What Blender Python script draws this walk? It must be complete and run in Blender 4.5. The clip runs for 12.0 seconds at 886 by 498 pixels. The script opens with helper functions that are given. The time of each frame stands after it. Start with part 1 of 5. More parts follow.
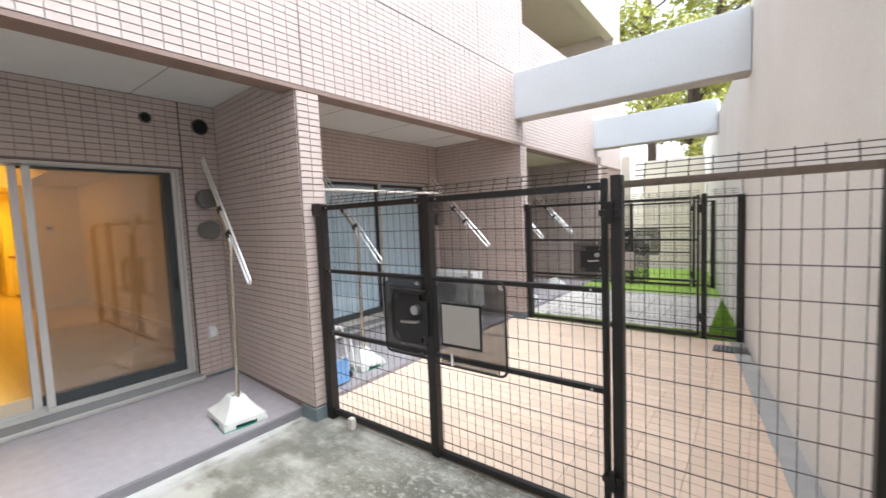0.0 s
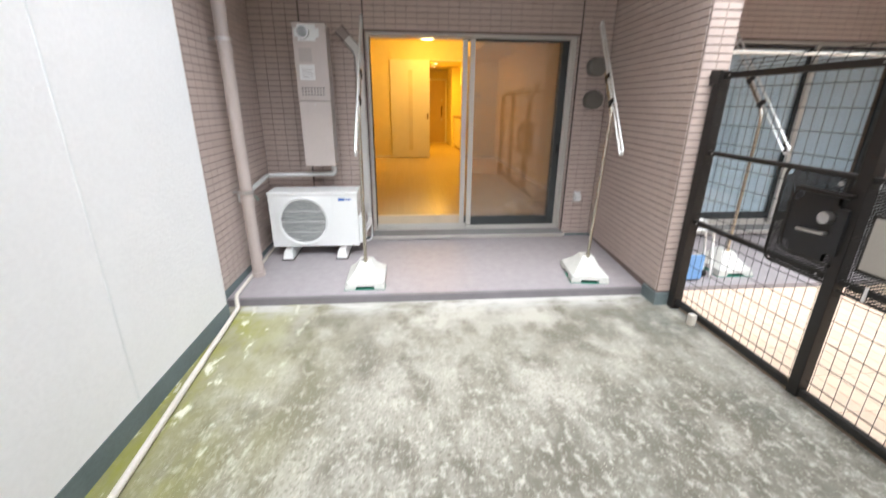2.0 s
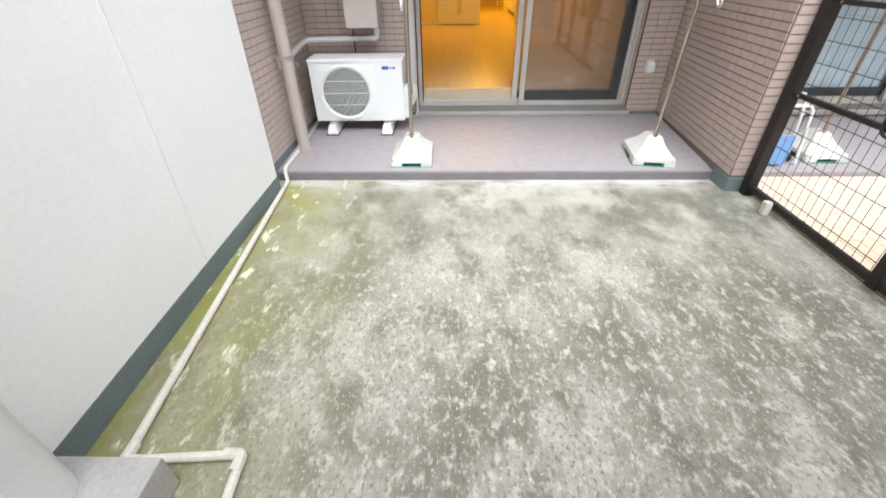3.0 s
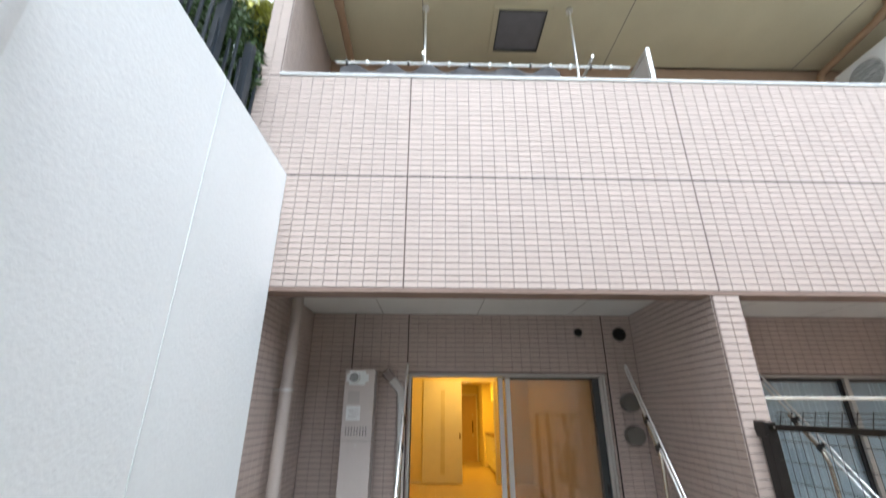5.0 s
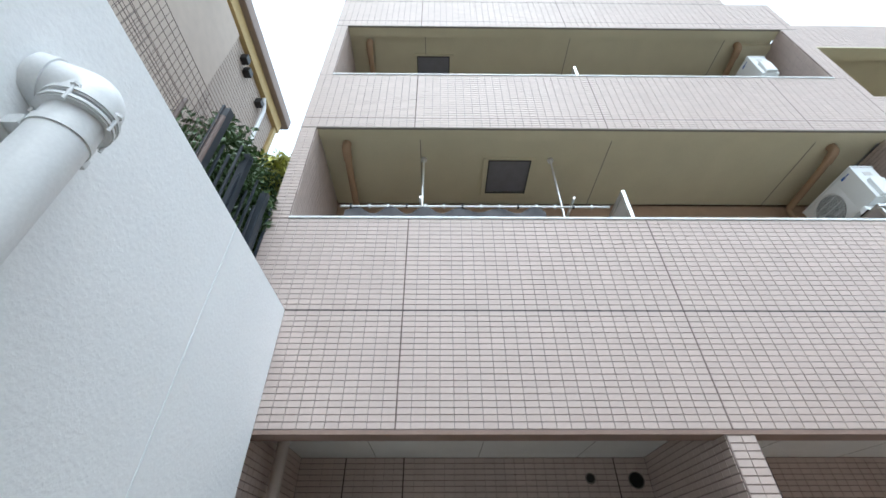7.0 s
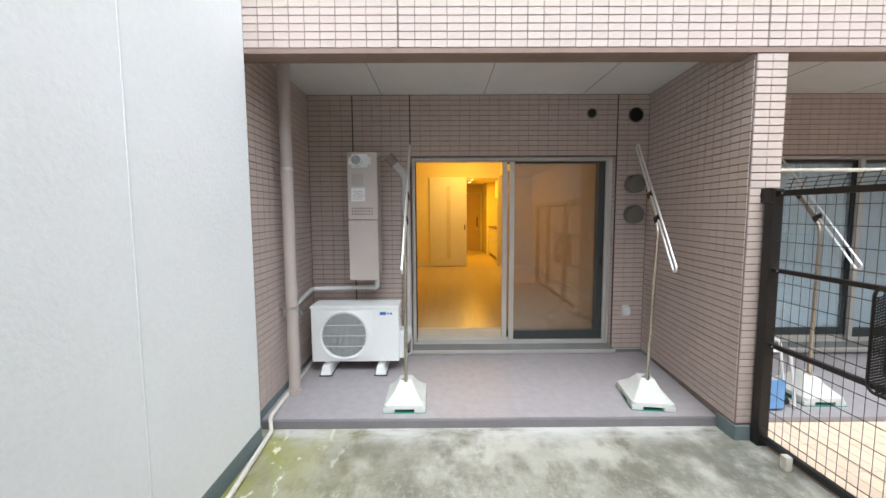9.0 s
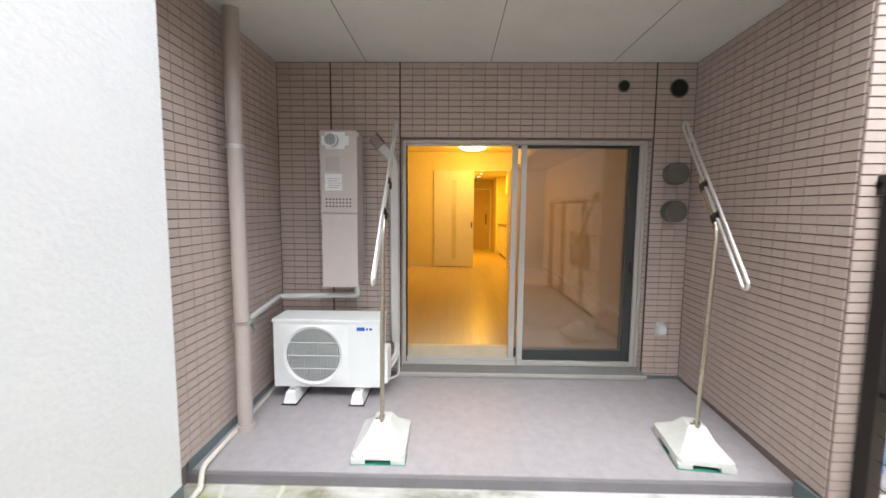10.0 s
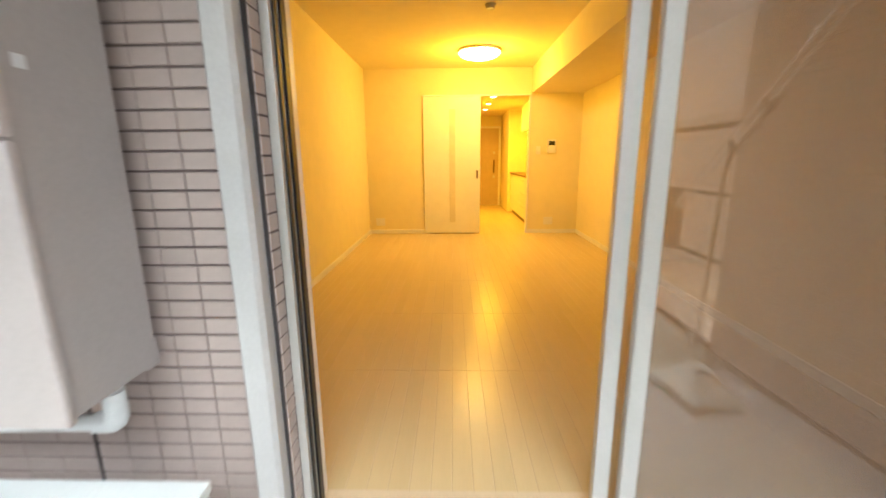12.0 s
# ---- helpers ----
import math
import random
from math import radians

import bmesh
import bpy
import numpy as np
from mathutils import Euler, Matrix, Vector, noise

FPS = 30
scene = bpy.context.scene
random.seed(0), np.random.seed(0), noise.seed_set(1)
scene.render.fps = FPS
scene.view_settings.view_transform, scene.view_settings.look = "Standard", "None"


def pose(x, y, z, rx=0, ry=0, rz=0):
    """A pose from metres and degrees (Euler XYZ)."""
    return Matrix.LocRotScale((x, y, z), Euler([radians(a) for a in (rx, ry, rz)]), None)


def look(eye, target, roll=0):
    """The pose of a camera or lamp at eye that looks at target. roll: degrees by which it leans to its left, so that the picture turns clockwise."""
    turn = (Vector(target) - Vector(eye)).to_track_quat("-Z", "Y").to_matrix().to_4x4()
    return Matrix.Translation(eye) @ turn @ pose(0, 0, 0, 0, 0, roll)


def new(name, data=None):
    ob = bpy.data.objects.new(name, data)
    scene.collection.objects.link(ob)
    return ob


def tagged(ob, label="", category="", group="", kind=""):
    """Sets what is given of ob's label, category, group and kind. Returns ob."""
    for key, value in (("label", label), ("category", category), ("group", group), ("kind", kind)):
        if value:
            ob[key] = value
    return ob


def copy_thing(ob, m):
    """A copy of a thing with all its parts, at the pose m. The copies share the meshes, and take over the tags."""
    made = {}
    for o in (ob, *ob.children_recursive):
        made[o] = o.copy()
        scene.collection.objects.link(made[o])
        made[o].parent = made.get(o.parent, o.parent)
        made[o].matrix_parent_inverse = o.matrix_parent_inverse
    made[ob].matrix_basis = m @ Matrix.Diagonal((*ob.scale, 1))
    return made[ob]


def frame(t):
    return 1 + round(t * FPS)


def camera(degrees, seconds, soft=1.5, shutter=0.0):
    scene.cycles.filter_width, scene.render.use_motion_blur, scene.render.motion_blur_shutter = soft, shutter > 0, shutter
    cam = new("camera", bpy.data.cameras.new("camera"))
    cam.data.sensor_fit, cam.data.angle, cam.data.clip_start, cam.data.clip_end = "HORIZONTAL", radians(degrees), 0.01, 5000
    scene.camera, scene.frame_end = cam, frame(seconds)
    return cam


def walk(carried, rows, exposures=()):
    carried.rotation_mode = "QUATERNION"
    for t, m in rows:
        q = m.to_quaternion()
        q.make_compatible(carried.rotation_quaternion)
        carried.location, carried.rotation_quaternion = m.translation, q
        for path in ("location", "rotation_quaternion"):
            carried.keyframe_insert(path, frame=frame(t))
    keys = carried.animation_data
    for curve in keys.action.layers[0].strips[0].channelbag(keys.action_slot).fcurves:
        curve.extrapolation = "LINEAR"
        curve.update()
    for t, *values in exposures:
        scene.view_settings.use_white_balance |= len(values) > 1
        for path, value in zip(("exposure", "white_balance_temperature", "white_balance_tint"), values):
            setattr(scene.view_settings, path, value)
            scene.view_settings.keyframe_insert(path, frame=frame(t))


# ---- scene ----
cam = camera(94.0, 12.0, soft=1.5, shutter=0.38)
PATH = [
    (0, (0.471, 0.574, 1.555), (-0.747, 2.154, 1.409), -2.4),
    (0.5, (0.437, 0.633, 1.589), (-1.037, 1.978, 1.447), -1.8),
    (1, (0.444, 0.62, 1.582), (-1.355, 1.473, 1.39), -0.3),
    (1.5, (0.499, 0.569, 1.551), (-1.429, 0.965, 1.194), 0.6),
    (2, (0.507, 0.5, 1.49), (-1.372, 0.665, 0.826), 0.5),
    (2.5, (0.462, 0.445, 1.4), (-1.235, 0.455, 0.341), -0.2),
    (2.7, (0.444, 0.457, 1.372), (-1.161, 0.418, 0.179), -0.7),
    (4.5, (0.581, 0.401, 1.711), (-1.411, 0.402, 1.896), -0.0),
    (5, (0.63, 0.388, 1.779), (-1.236, 0.428, 2.5), 0.2),
    (5.2, (0.654, 0.406, 1.771), (-1.135, 0.447, 2.664), 0.2),
    (5.5, (0.704, 0.403, 1.809), (-0.98, 0.449, 2.888), -0.0),
    (6, (0.707, 0.4, 1.825), (-0.878, 0.448, 3.043), -0.5),
    (6.5, (0.713, 0.433, 1.819), (-0.815, 0.458, 3.11), -0.0),
    (8.3, (0.573, 0.471, 1.713), (-1.379, 0.454, 2.149), -0.9),
    (8.5, (0.524, 0.444, 1.657), (-1.466, 0.43, 1.854), -0.7),
    (9, (0.413, 0.421, 1.566), (-1.579, 0.432, 1.39), -0.3),
    (9.5, (0.122, 0.467, 1.552), (-1.869, 0.479, 1.359), 0.4),
    (10, (-0.326, 0.554, 1.537), (-2.317, 0.514, 1.347), 0.5),
    (10.2, (-0.557, 0.552, 1.537), (-2.546, 0.531, 1.328), -0.1),
    (10.5, (-0.903, 0.6, 1.575), (-2.884, 0.551, 1.303), -0.9),
    (11, (-1.519, 0.648, 1.535), (-3.474, 0.5, 1.137), 0.9),
    (11.5, (-2.172, 0.62, 1.487), (-4.125, 0.615, 1.055), 0.9),
    (11.6, (-2.296, 0.622, 1.494), (-4.243, 0.613, 1.042), 0.6),
    (11.8, (-2.525, 0.617, 1.479), (-4.475, 0.602, 1.036), -0.2),
    (12, (-2.772, 0.615, 1.461), (-4.724, 0.565, 1.033), -0.5),
]
EXPOSURES = [(0.0, 1.26, 5900, 8), (2.7, 1.46, 6150, 9), (4.3, 1.20, 5900, 6), (5.0, 0.92, 5750, 4), (5.5, 0.62, 5620, 2), (6.0, 0.49, 5580, 2), (6.7, 0.45, 5550, 2), (8.3, 0.84, 5800, 3), (9.5, 1.27, 6050, 7), (10.0, 1.40, 6150, 8), (10.5, 1.68, 6250, 9), (11.2, 1.86, 6100, 5), (12.0, 2.10, 5850, 1)]
walk(cam, [(t, look(eye, target, roll)) for t, eye, target, roll in PATH], EXPOSURES)

# ---- world and sun ----
SKY, SUN = 0.155, 0.8
world = bpy.data.worlds.new("overcast_sky")
scene.world = world
world.use_nodes = True
wt = world.node_tree
sky = wt.nodes.new("ShaderNodeTexSky")
sky.sky_type, sky.sun_disc = "NISHITA", False
sky.sun_elevation, sky.sun_rotation = radians(61), radians(86)
sky.air_density, sky.dust_density, sky.ozone_density = 1.0, 5.0, 1.0
grey = wt.nodes.new("ShaderNodeHueSaturation")
grey.inputs["Saturation"].default_value = 0.5
grey.inputs["Value"].default_value = 0.6
cloud = wt.nodes.new("ShaderNodeVectorMath")
cloud.operation = "ADD"
cloud.inputs[1].default_value = (6.0, 6.25, 6.5)
wt.links.new(sky.outputs[0], grey.inputs["Color"])
wt.links.new(grey.outputs[0], cloud.inputs[0])
# an overcast sky is brighter overhead than at the horizon
high = wt.nodes.new("ShaderNodeTexCoord")
up_z = wt.nodes.new("ShaderNodeSeparateXYZ")
rise = wt.nodes.new("ShaderNodeMapRange")
rise.inputs["To Min"].default_value, rise.inputs["To Max"].default_value = 0.70, 1.15
veil_sky = wt.nodes.new("ShaderNodeVectorMath")
veil_sky.operation = "SCALE"
wt.links.new(high.outputs["Generated"], up_z.inputs[0])
wt.links.new(up_z.outputs[2], rise.inputs["Value"])
wt.links.new(cloud.outputs[0], veil_sky.inputs[0])
wt.links.new(rise.outputs[0], veil_sky.inputs["Scale"])
wt.links.new(veil_sky.outputs[0], wt.nodes["Background"].inputs[0])
wt.nodes["Background"].inputs[1].default_value = SKY
sun_data = bpy.data.lights.new("sun", "SUN")
sun_data.energy, sun_data.angle, sun_data.color = SUN, radians(40), (1.0, 0.99, 0.96)
sun_ob = new("sun", sun_data)
sun_ob.matrix_world = look((0, 0, 20), (-0.48, -0.03, 20 - 0.88))
scene.view_settings.exposure = 0.0


# ---- materials ----
def mat(name, col, rough=0.6, metal=0.0, var=0.08, scale=8.0, fine=90.0, bump=0.0, spec=0.5, island=0.0, stretch=(1, 1, 1)):
    m = bpy.data.materials.new(name)
    m.use_nodes = True
    t = m.node_tree
    b = t.nodes["Principled BSDF"]
    b.inputs["Roughness"].default_value, b.inputs["Metallic"].default_value = rough, metal
    b.inputs["Specular IOR Level"].default_value = spec
    co = t.nodes.new("ShaderNodeTexCoord")
    mp = t.nodes.new("ShaderNodeMapping")
    mp.inputs["Scale"].default_value = stretch
    t.links.new(co.outputs["Object"], mp.inputs[0])
    n1 = t.nodes.new("ShaderNodeTexNoise")
    n1.inputs["Scale"].default_value, n1.inputs["Detail"].default_value = scale, 5
    n2 = t.nodes.new("ShaderNodeTexNoise")
    n2.inputs["Scale"].default_value, n2.inputs["Detail"].default_value = fine, 3
    for n in (n1, n2):
        t.links.new(mp.outputs[0], n.inputs["Vector"])
    add = t.nodes.new("ShaderNodeMath")
    add.operation = "ADD"
    t.links.new(n1.outputs[0], add.inputs[0])
    t.links.new(n2.outputs[0], add.inputs[1])
    last = add.outputs[0]
    lo, hi = 0.7, 1.3
    if island:
        geo, info = t.nodes.new("ShaderNodeNewGeometry"), t.nodes.new("ShaderNodeObjectInfo")
        s = t.nodes.new("ShaderNodeMath")
        s.operation = "ADD"
        t.links.new(geo.outputs["Random Per Island"], s.inputs[0])
        t.links.new(info.outputs["Random"], s.inputs[1])
        f = t.nodes.new("ShaderNodeMath")
        f.operation = "FRACT"
        t.links.new(s.outputs[0], f.inputs[0])
        k = t.nodes.new("ShaderNodeMath")
        k.operation = "MULTIPLY_ADD"
        t.links.new(f.outputs[0], k.inputs[0])
        k.inputs[1].default_value = island
        t.links.new(last, k.inputs[2])
        last, hi = k.outputs[0], 1.3 + island
    rng = t.nodes.new("ShaderNodeMapRange")
    rng.inputs["From Min"].default_value, rng.inputs["From Max"].default_value = lo, hi
    rng.inputs["To Min"].default_value, rng.inputs["To Max"].default_value = 1 - var, 1 + var
    t.links.new(last, rng.inputs["Value"])
    mul = t.nodes.new("ShaderNodeVectorMath")
    mul.operation = "SCALE"
    mul.inputs[0].default_value = col
    t.links.new(rng.outputs[0], mul.inputs["Scale"])
    t.links.new(mul.outputs[0], b.inputs["Base Color"])
    if bump:
        bp = t.nodes.new("ShaderNodeBump")
        bp.inputs["Strength"].default_value, bp.inputs["Distance"].default_value = bump, 0.004
        t.links.new(add.outputs[0], bp.inputs["Height"])
        t.links.new(bp.outputs[0], b.inputs["Normal"])
    return m


def emit(name, col, strength):
    m = bpy.data.materials.new(name)
    m.use_nodes = True
    b = m.node_tree.nodes["Principled BSDF"]
    b.inputs["Base Color"].default_value = (*col, 1)
    b.inputs["Emission Color"].default_value = (*col, 1)
    b.inputs["Emission Strength"].default_value = strength
    return m


def sheer(name, tint, gloss_rough, gloss, veil=0.0, veil_col=(0.2, 0.19, 0.18)):
    """Clear pane or fine woven screen: see-through with a Fresnel gloss, and a veil of dull threads or painted
    reflection haze.
    """
    m = bpy.data.materials.new(name)
    m.use_nodes = True
    t = m.node_tree
    t.nodes.remove(t.nodes["Principled BSDF"])
    tr, gl = t.nodes.new("ShaderNodeBsdfTransparent"), t.nodes.new("ShaderNodeBsdfGlossy")
    tr.inputs[0].default_value = (*tint, 1)
    gl.inputs["Roughness"].default_value = gloss_rough
    lw, pw, ad = t.nodes.new("ShaderNodeLayerWeight"), t.nodes.new("ShaderNodeMath"), t.nodes.new("ShaderNodeMath")
    lw.inputs["Blend"].default_value = 0.5
    pw.operation, pw.inputs[1].default_value = "POWER", 4.0
    ad.operation, ad.inputs[1].default_value, ad.inputs[2].default_value = "MULTIPLY_ADD", 0.6, gloss
    mx = t.nodes.new("ShaderNodeMixShader")
    t.links.new(lw.outputs["Facing"], pw.inputs[0])
    t.links.new(pw.outputs[0], ad.inputs[0])
    t.links.new(ad.outputs[0], mx.inputs[0])
    t.links.new(tr.outputs[0], mx.inputs[1])
    t.links.new(gl.outputs[0], mx.inputs[2])
    out = mx.outputs[0]
    if veil:
        df, m2 = t.nodes.new("ShaderNodeBsdfDiffuse"), t.nodes.new("ShaderNodeMixShader")
        df.inputs[0].default_value = (*veil_col, 1)
        m2.inputs[0].default_value = veil
        t.links.new(out, m2.inputs[1])
        t.links.new(df.outputs[0], m2.inputs[2])
        out = m2.outputs[0]
    t.links.new(out, t.nodes["Material Output"].inputs[0])
    return m


def blotch(name, base, layers, rough=0.85, bump=0.5):
    """Weathered ground: base colour, then layers of (colour, noise scale, low, high, stretch, region), region a (axis, from, to) fade."""
    m = bpy.data.materials.new(name)
    m.use_nodes = True
    t = m.node_tree
    b = t.nodes["Principled BSDF"]
    b.inputs["Roughness"].default_value = rough
    co = t.nodes.new("ShaderNodeTexCoord")
    sep = t.nodes.new("ShaderNodeSeparateXYZ")
    t.links.new(co.outputs["Object"], sep.inputs[0])
    rgb = t.nodes.new("ShaderNodeRGB")
    rgb.outputs[0].default_value = (*base, 1)
    last, height = rgb.outputs[0], None
    for col, scale, lo, hi, stretch, region in layers:
        mp, n = t.nodes.new("ShaderNodeMapping"), t.nodes.new("ShaderNodeTexNoise")
        mp.inputs["Scale"].default_value = stretch
        mp.inputs["Location"].default_value = (scale * 1.7, scale * 0.6, 0)
        n.inputs["Scale"].default_value, n.inputs["Detail"].default_value, n.inputs["Roughness"].default_value = scale, 8, 0.62
        t.links.new(co.outputs["Object"], mp.inputs[0])
        t.links.new(mp.outputs[0], n.inputs["Vector"])
        r = t.nodes.new("ShaderNodeMapRange")
        r.inputs["From Min"].default_value, r.inputs["From Max"].default_value = lo, hi
        t.links.new(n.outputs[0], r.inputs["Value"])
        fac = r.outputs[0]
        if region:
            r2, mu = t.nodes.new("ShaderNodeMapRange"), t.nodes.new("ShaderNodeMath")
            r2.inputs["From Min"].default_value, r2.inputs["From Max"].default_value = region[1], region[2]
            t.links.new(sep.outputs[region[0]], r2.inputs["Value"])
            mu.operation = "MULTIPLY"
            t.links.new(fac, mu.inputs[0])
            t.links.new(r2.outputs[0], mu.inputs[1])
            fac = mu.outputs[0]
        mx = t.nodes.new("ShaderNodeMix")
        mx.data_type = "RGBA"
        t.links.new(fac, mx.inputs["Factor"])
        t.links.new(last, mx.inputs["A"])
        mx.inputs["B"].default_value = (*col, 1)
        last, height = mx.outputs["Result"], n.outputs[0]
    t.links.new(last, b.inputs["Base Color"])
    bp = t.nodes.new("ShaderNodeBump")
    bp.inputs["Strength"].default_value, bp.inputs["Distance"].default_value = bump, 0.006
    t.links.new(height, bp.inputs["Height"])
    t.links.new(bp.outputs[0], b.inputs["Normal"])
    return m


TILE = mat("glazed_pinkish_tile", (0.53, 0.437, 0.393), 0.5, var=0.075, scale=3, fine=60, island=0.5, bump=0.15)
GROUT = mat("dark_grout", (0.20, 0.155, 0.14), 0.9, var=0.2, bump=0.3)
# facade joints, paler and greyer than those in the bays
PALEGROUT = mat("pale_grey_grout", (0.25, 0.215, 0.205), 0.9, var=0.2, bump=0.3)
SEAL = mat("dark_sealant", (0.05, 0.04, 0.04), 0.7)
TRIM = mat("brown_soffit_trim", (0.26, 0.18, 0.145), 0.7, var=0.12, bump=0.2)
SOFFIT = mat("white_soffit_board", (0.72, 0.71, 0.68), 0.8, var=0.05, scale=3)
SOFFIT_UP = mat("cream_soffit_paint", (0.60, 0.555, 0.39), 0.8, var=0.05, scale=3)
WHITEWALL = mat("white_sprayed_render", (0.88, 0.885, 0.885), 0.75, var=0.03, scale=1.3, fine=55, bump=0.6)
GARDENWALL = mat("warm_white_render", (0.90, 0.88, 0.845), 0.8, var=0.06, scale=1.1, fine=60, bump=0.3)
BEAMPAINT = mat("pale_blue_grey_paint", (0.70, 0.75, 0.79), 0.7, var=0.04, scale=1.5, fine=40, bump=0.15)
# beam underside: its shade is put into a darker, browner colour
BEAMSHADE = mat("bare_beam_underside", (0.5, 0.45, 0.4), 0.85, var=0.15, scale=5, bump=0.3)
BASEPAINT = mat("grey_green_base_coat", (0.15, 0.19, 0.20), 0.6, var=0.12, scale=5)
VINYL = mat("grey_vinyl_sheet", (0.315, 0.293, 0.305), 0.5, var=0.10, scale=14, fine=120, bump=0.15)
VINYLEDGE = mat("dark_vinyl_edge", (0.17, 0.16, 0.17), 0.6, var=0.1)
HATCH = mat("dull_grey_hatch", (0.17, 0.175, 0.20), 0.35, 0.0, var=0.1)
ROOMGAP = mat("pale_plank_gap", (0.60, 0.49, 0.34), 0.5)
TANPIPE = mat("tan_drain_pipe", (0.36, 0.24, 0.145), 0.5, var=0.08)
UPBACK = mat("tan_tiled_wall", (0.42, 0.29, 0.2), 0.7, var=0.1, scale=6)
CONCRETE = blotch("stained_concrete", (0.31, 0.297, 0.25), [
    ((0.165, 0.155, 0.12), 1.2, 0.44, 0.58, (0.9, 1, 1), None),
    ((0.135, 0.138, 0.115), 0.9, 0.40, 0.60, (1.4, 0.9, 1), (1, 0.9, 2.2)),
    ((0.39, 0.375, 0.325), 2.4, 0.47, 0.62, (0.8, 1, 1), None),
    ((0.145, 0.135, 0.105), 4.5, 0.48, 0.66, (0.7, 1, 1), None),
    ((0.50, 0.48, 0.42), 24.0, 0.51, 0.66, (0.7, 1, 1), (0, -2.1, -1.0)),
    ((0.17, 0.16, 0.125), 55.0, 0.51, 0.66, (0.8, 1, 1), (0, -2.1, -1.0)),
    ((0.62, 0.60, 0.53), 75.0, 0.58, 0.70, (0.8, 1, 1), (0, -2.1, -1.0)),
    ((0.25, 0.24, 0.10), 1.8, 0.30, 0.62, (0.7, 1, 1), (1, 0.2, -0.85)),
    ((0.25, 0.25, 0.05), 2.6, 0.43, 0.58, (0.5, 1, 1), (1, -0.30, -0.66)),
    ((0.66, 0.65, 0.52), 9.0, 0.57, 0.64, (0.5, 1, 1), (1, -0.10, -0.55)),
    ((0.47, 0.46, 0.435), 4.0, 0.42, 0.58, (1, 0.4, 1), (0, -2.22, -2.42))])
PLINTH = mat("cement_plinth", (0.42, 0.41, 0.39), 0.85, var=0.15, scale=6, bump=0.4)
DECK = mat("salmon_deck_tile", (0.77, 0.60, 0.455), 0.65, var=0.12, scale=6, fine=60, island=0.6, bump=0.2)
DECKGAP = mat("deck_tile_gap", (0.40, 0.28, 0.20), 0.9)
PAVER = mat("pale_stone_paver", (0.55, 0.52, 0.48), 0.8, var=0.25, scale=4, fine=30, island=0.6, bump=0.4)
TURF = mat("artificial_turf_green", (0.30, 0.46, 0.07), 0.9, var=0.35, scale=20, fine=200, bump=0.8)
EARTH = mat("grey_earth", (0.2, 0.18, 0.15), 0.95, var=0.2, scale=2, bump=0.5)
BLACK = mat("dark_bronze_coated_steel", (0.011, 0.009, 0.008), 0.45, 0.0, var=0.15, scale=20)
# fixed panel's top rail: light caught on it, coloured in as lighter brown
BRONZE = mat("lit_brown_rail", (0.16, 0.12, 0.09), 0.5, 0.2, var=0.2, scale=6)
PERF = mat("black_perforated_steel", (0.018, 0.017, 0.018), 0.5, 0.2)
PLATE = mat("beige_plastic_plate", (0.42, 0.39, 0.35), 0.55, var=0.04)
CHROME = mat("brushed_steel", (0.62, 0.61, 0.60), 0.28, 1.0, var=0.05, fine=200, stretch=(1, 1, 0.1))
STEEL = mat("stainless_pole", (0.62, 0.58, 0.50), 0.25, 1.0, var=0.05)
ALUROD = mat("satin_aluminium_rod", (0.80, 0.81, 0.80), 0.32, 0.75, var=0.04)
ALU = mat("silver_aluminium_frame", (0.58, 0.565, 0.53), 0.4, 0.35, var=0.04, scale=3)
ALUDARK = mat("grey_aluminium_sash", (0.06, 0.068, 0.07), 0.45, 0.4, var=0.05)
SILL = mat("grey_aluminium_sill", (0.24, 0.24, 0.24), 0.5, 0.4, var=0.06)
BLACKPLASTIC = mat("black_plastic", (0.015, 0.015, 0.016), 0.45)
BASEPLASTIC = mat("pale_cement_filled_plastic", (0.56, 0.57, 0.54), 0.7, var=0.08, scale=12, bump=0.25)
GREENMAT = mat("green_rubber_edge", (0.03, 0.22, 0.15), 0.6)
ACWHITE = mat("white_powder_coat", (0.78, 0.80, 0.80), 0.45, var=0.03, scale=4)
ACDARK = mat("dark_fan_cavity", (0.05, 0.06, 0.06), 0.6, var=0.2)
FANWELL = mat("grey_fan_well", (0.10, 0.115, 0.11), 0.6, var=0.2)
FANGREY = mat("grey_fan_blade", (0.13, 0.15, 0.145), 0.5)
BLUE = mat("blue_badge", (0.02, 0.11, 0.42), 0.5)
HEATER = mat("taupe_heater_shell", (0.56, 0.50, 0.475), 0.45, var=0.05, scale=3)
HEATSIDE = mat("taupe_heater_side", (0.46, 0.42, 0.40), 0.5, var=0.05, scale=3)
PAPER = mat("white_sticker", (0.80, 0.80, 0.80), 0.6, var=0.03)
PRINT = mat("faded_print", (0.38, 0.35, 0.34), 0.6)
PIPE = mat("taupe_pvc_pipe", (0.46, 0.40, 0.37), 0.4, var=0.06, scale=4)
WHITEPIPE = mat("white_pvc_pipe", (0.74, 0.75, 0.75), 0.3, var=0.05, scale=6, bump=0.08)
OLDPIPE = mat("cream_pvc_pipe", (0.66, 0.62, 0.55), 0.5, var=0.12, scale=9)
LINECOVER = mat("pale_grey_line_cover", (0.60, 0.585, 0.57), 0.5, var=0.05)
LINETOP = mat("brown_cover_elbow", (0.30, 0.25, 0.235), 0.5)
VENTBLACK = mat("black_vent_duct", (0.006, 0.006, 0.006), 0.8)
VENTCAP = mat("grey_bronze_vent_cap", (0.15, 0.14, 0.125), 0.5, 0.1, var=0.06)
BRASS = mat("tarnished_tap_metal", (0.42, 0.50, 0.46), 0.35, 0.8, var=0.2, scale=40)
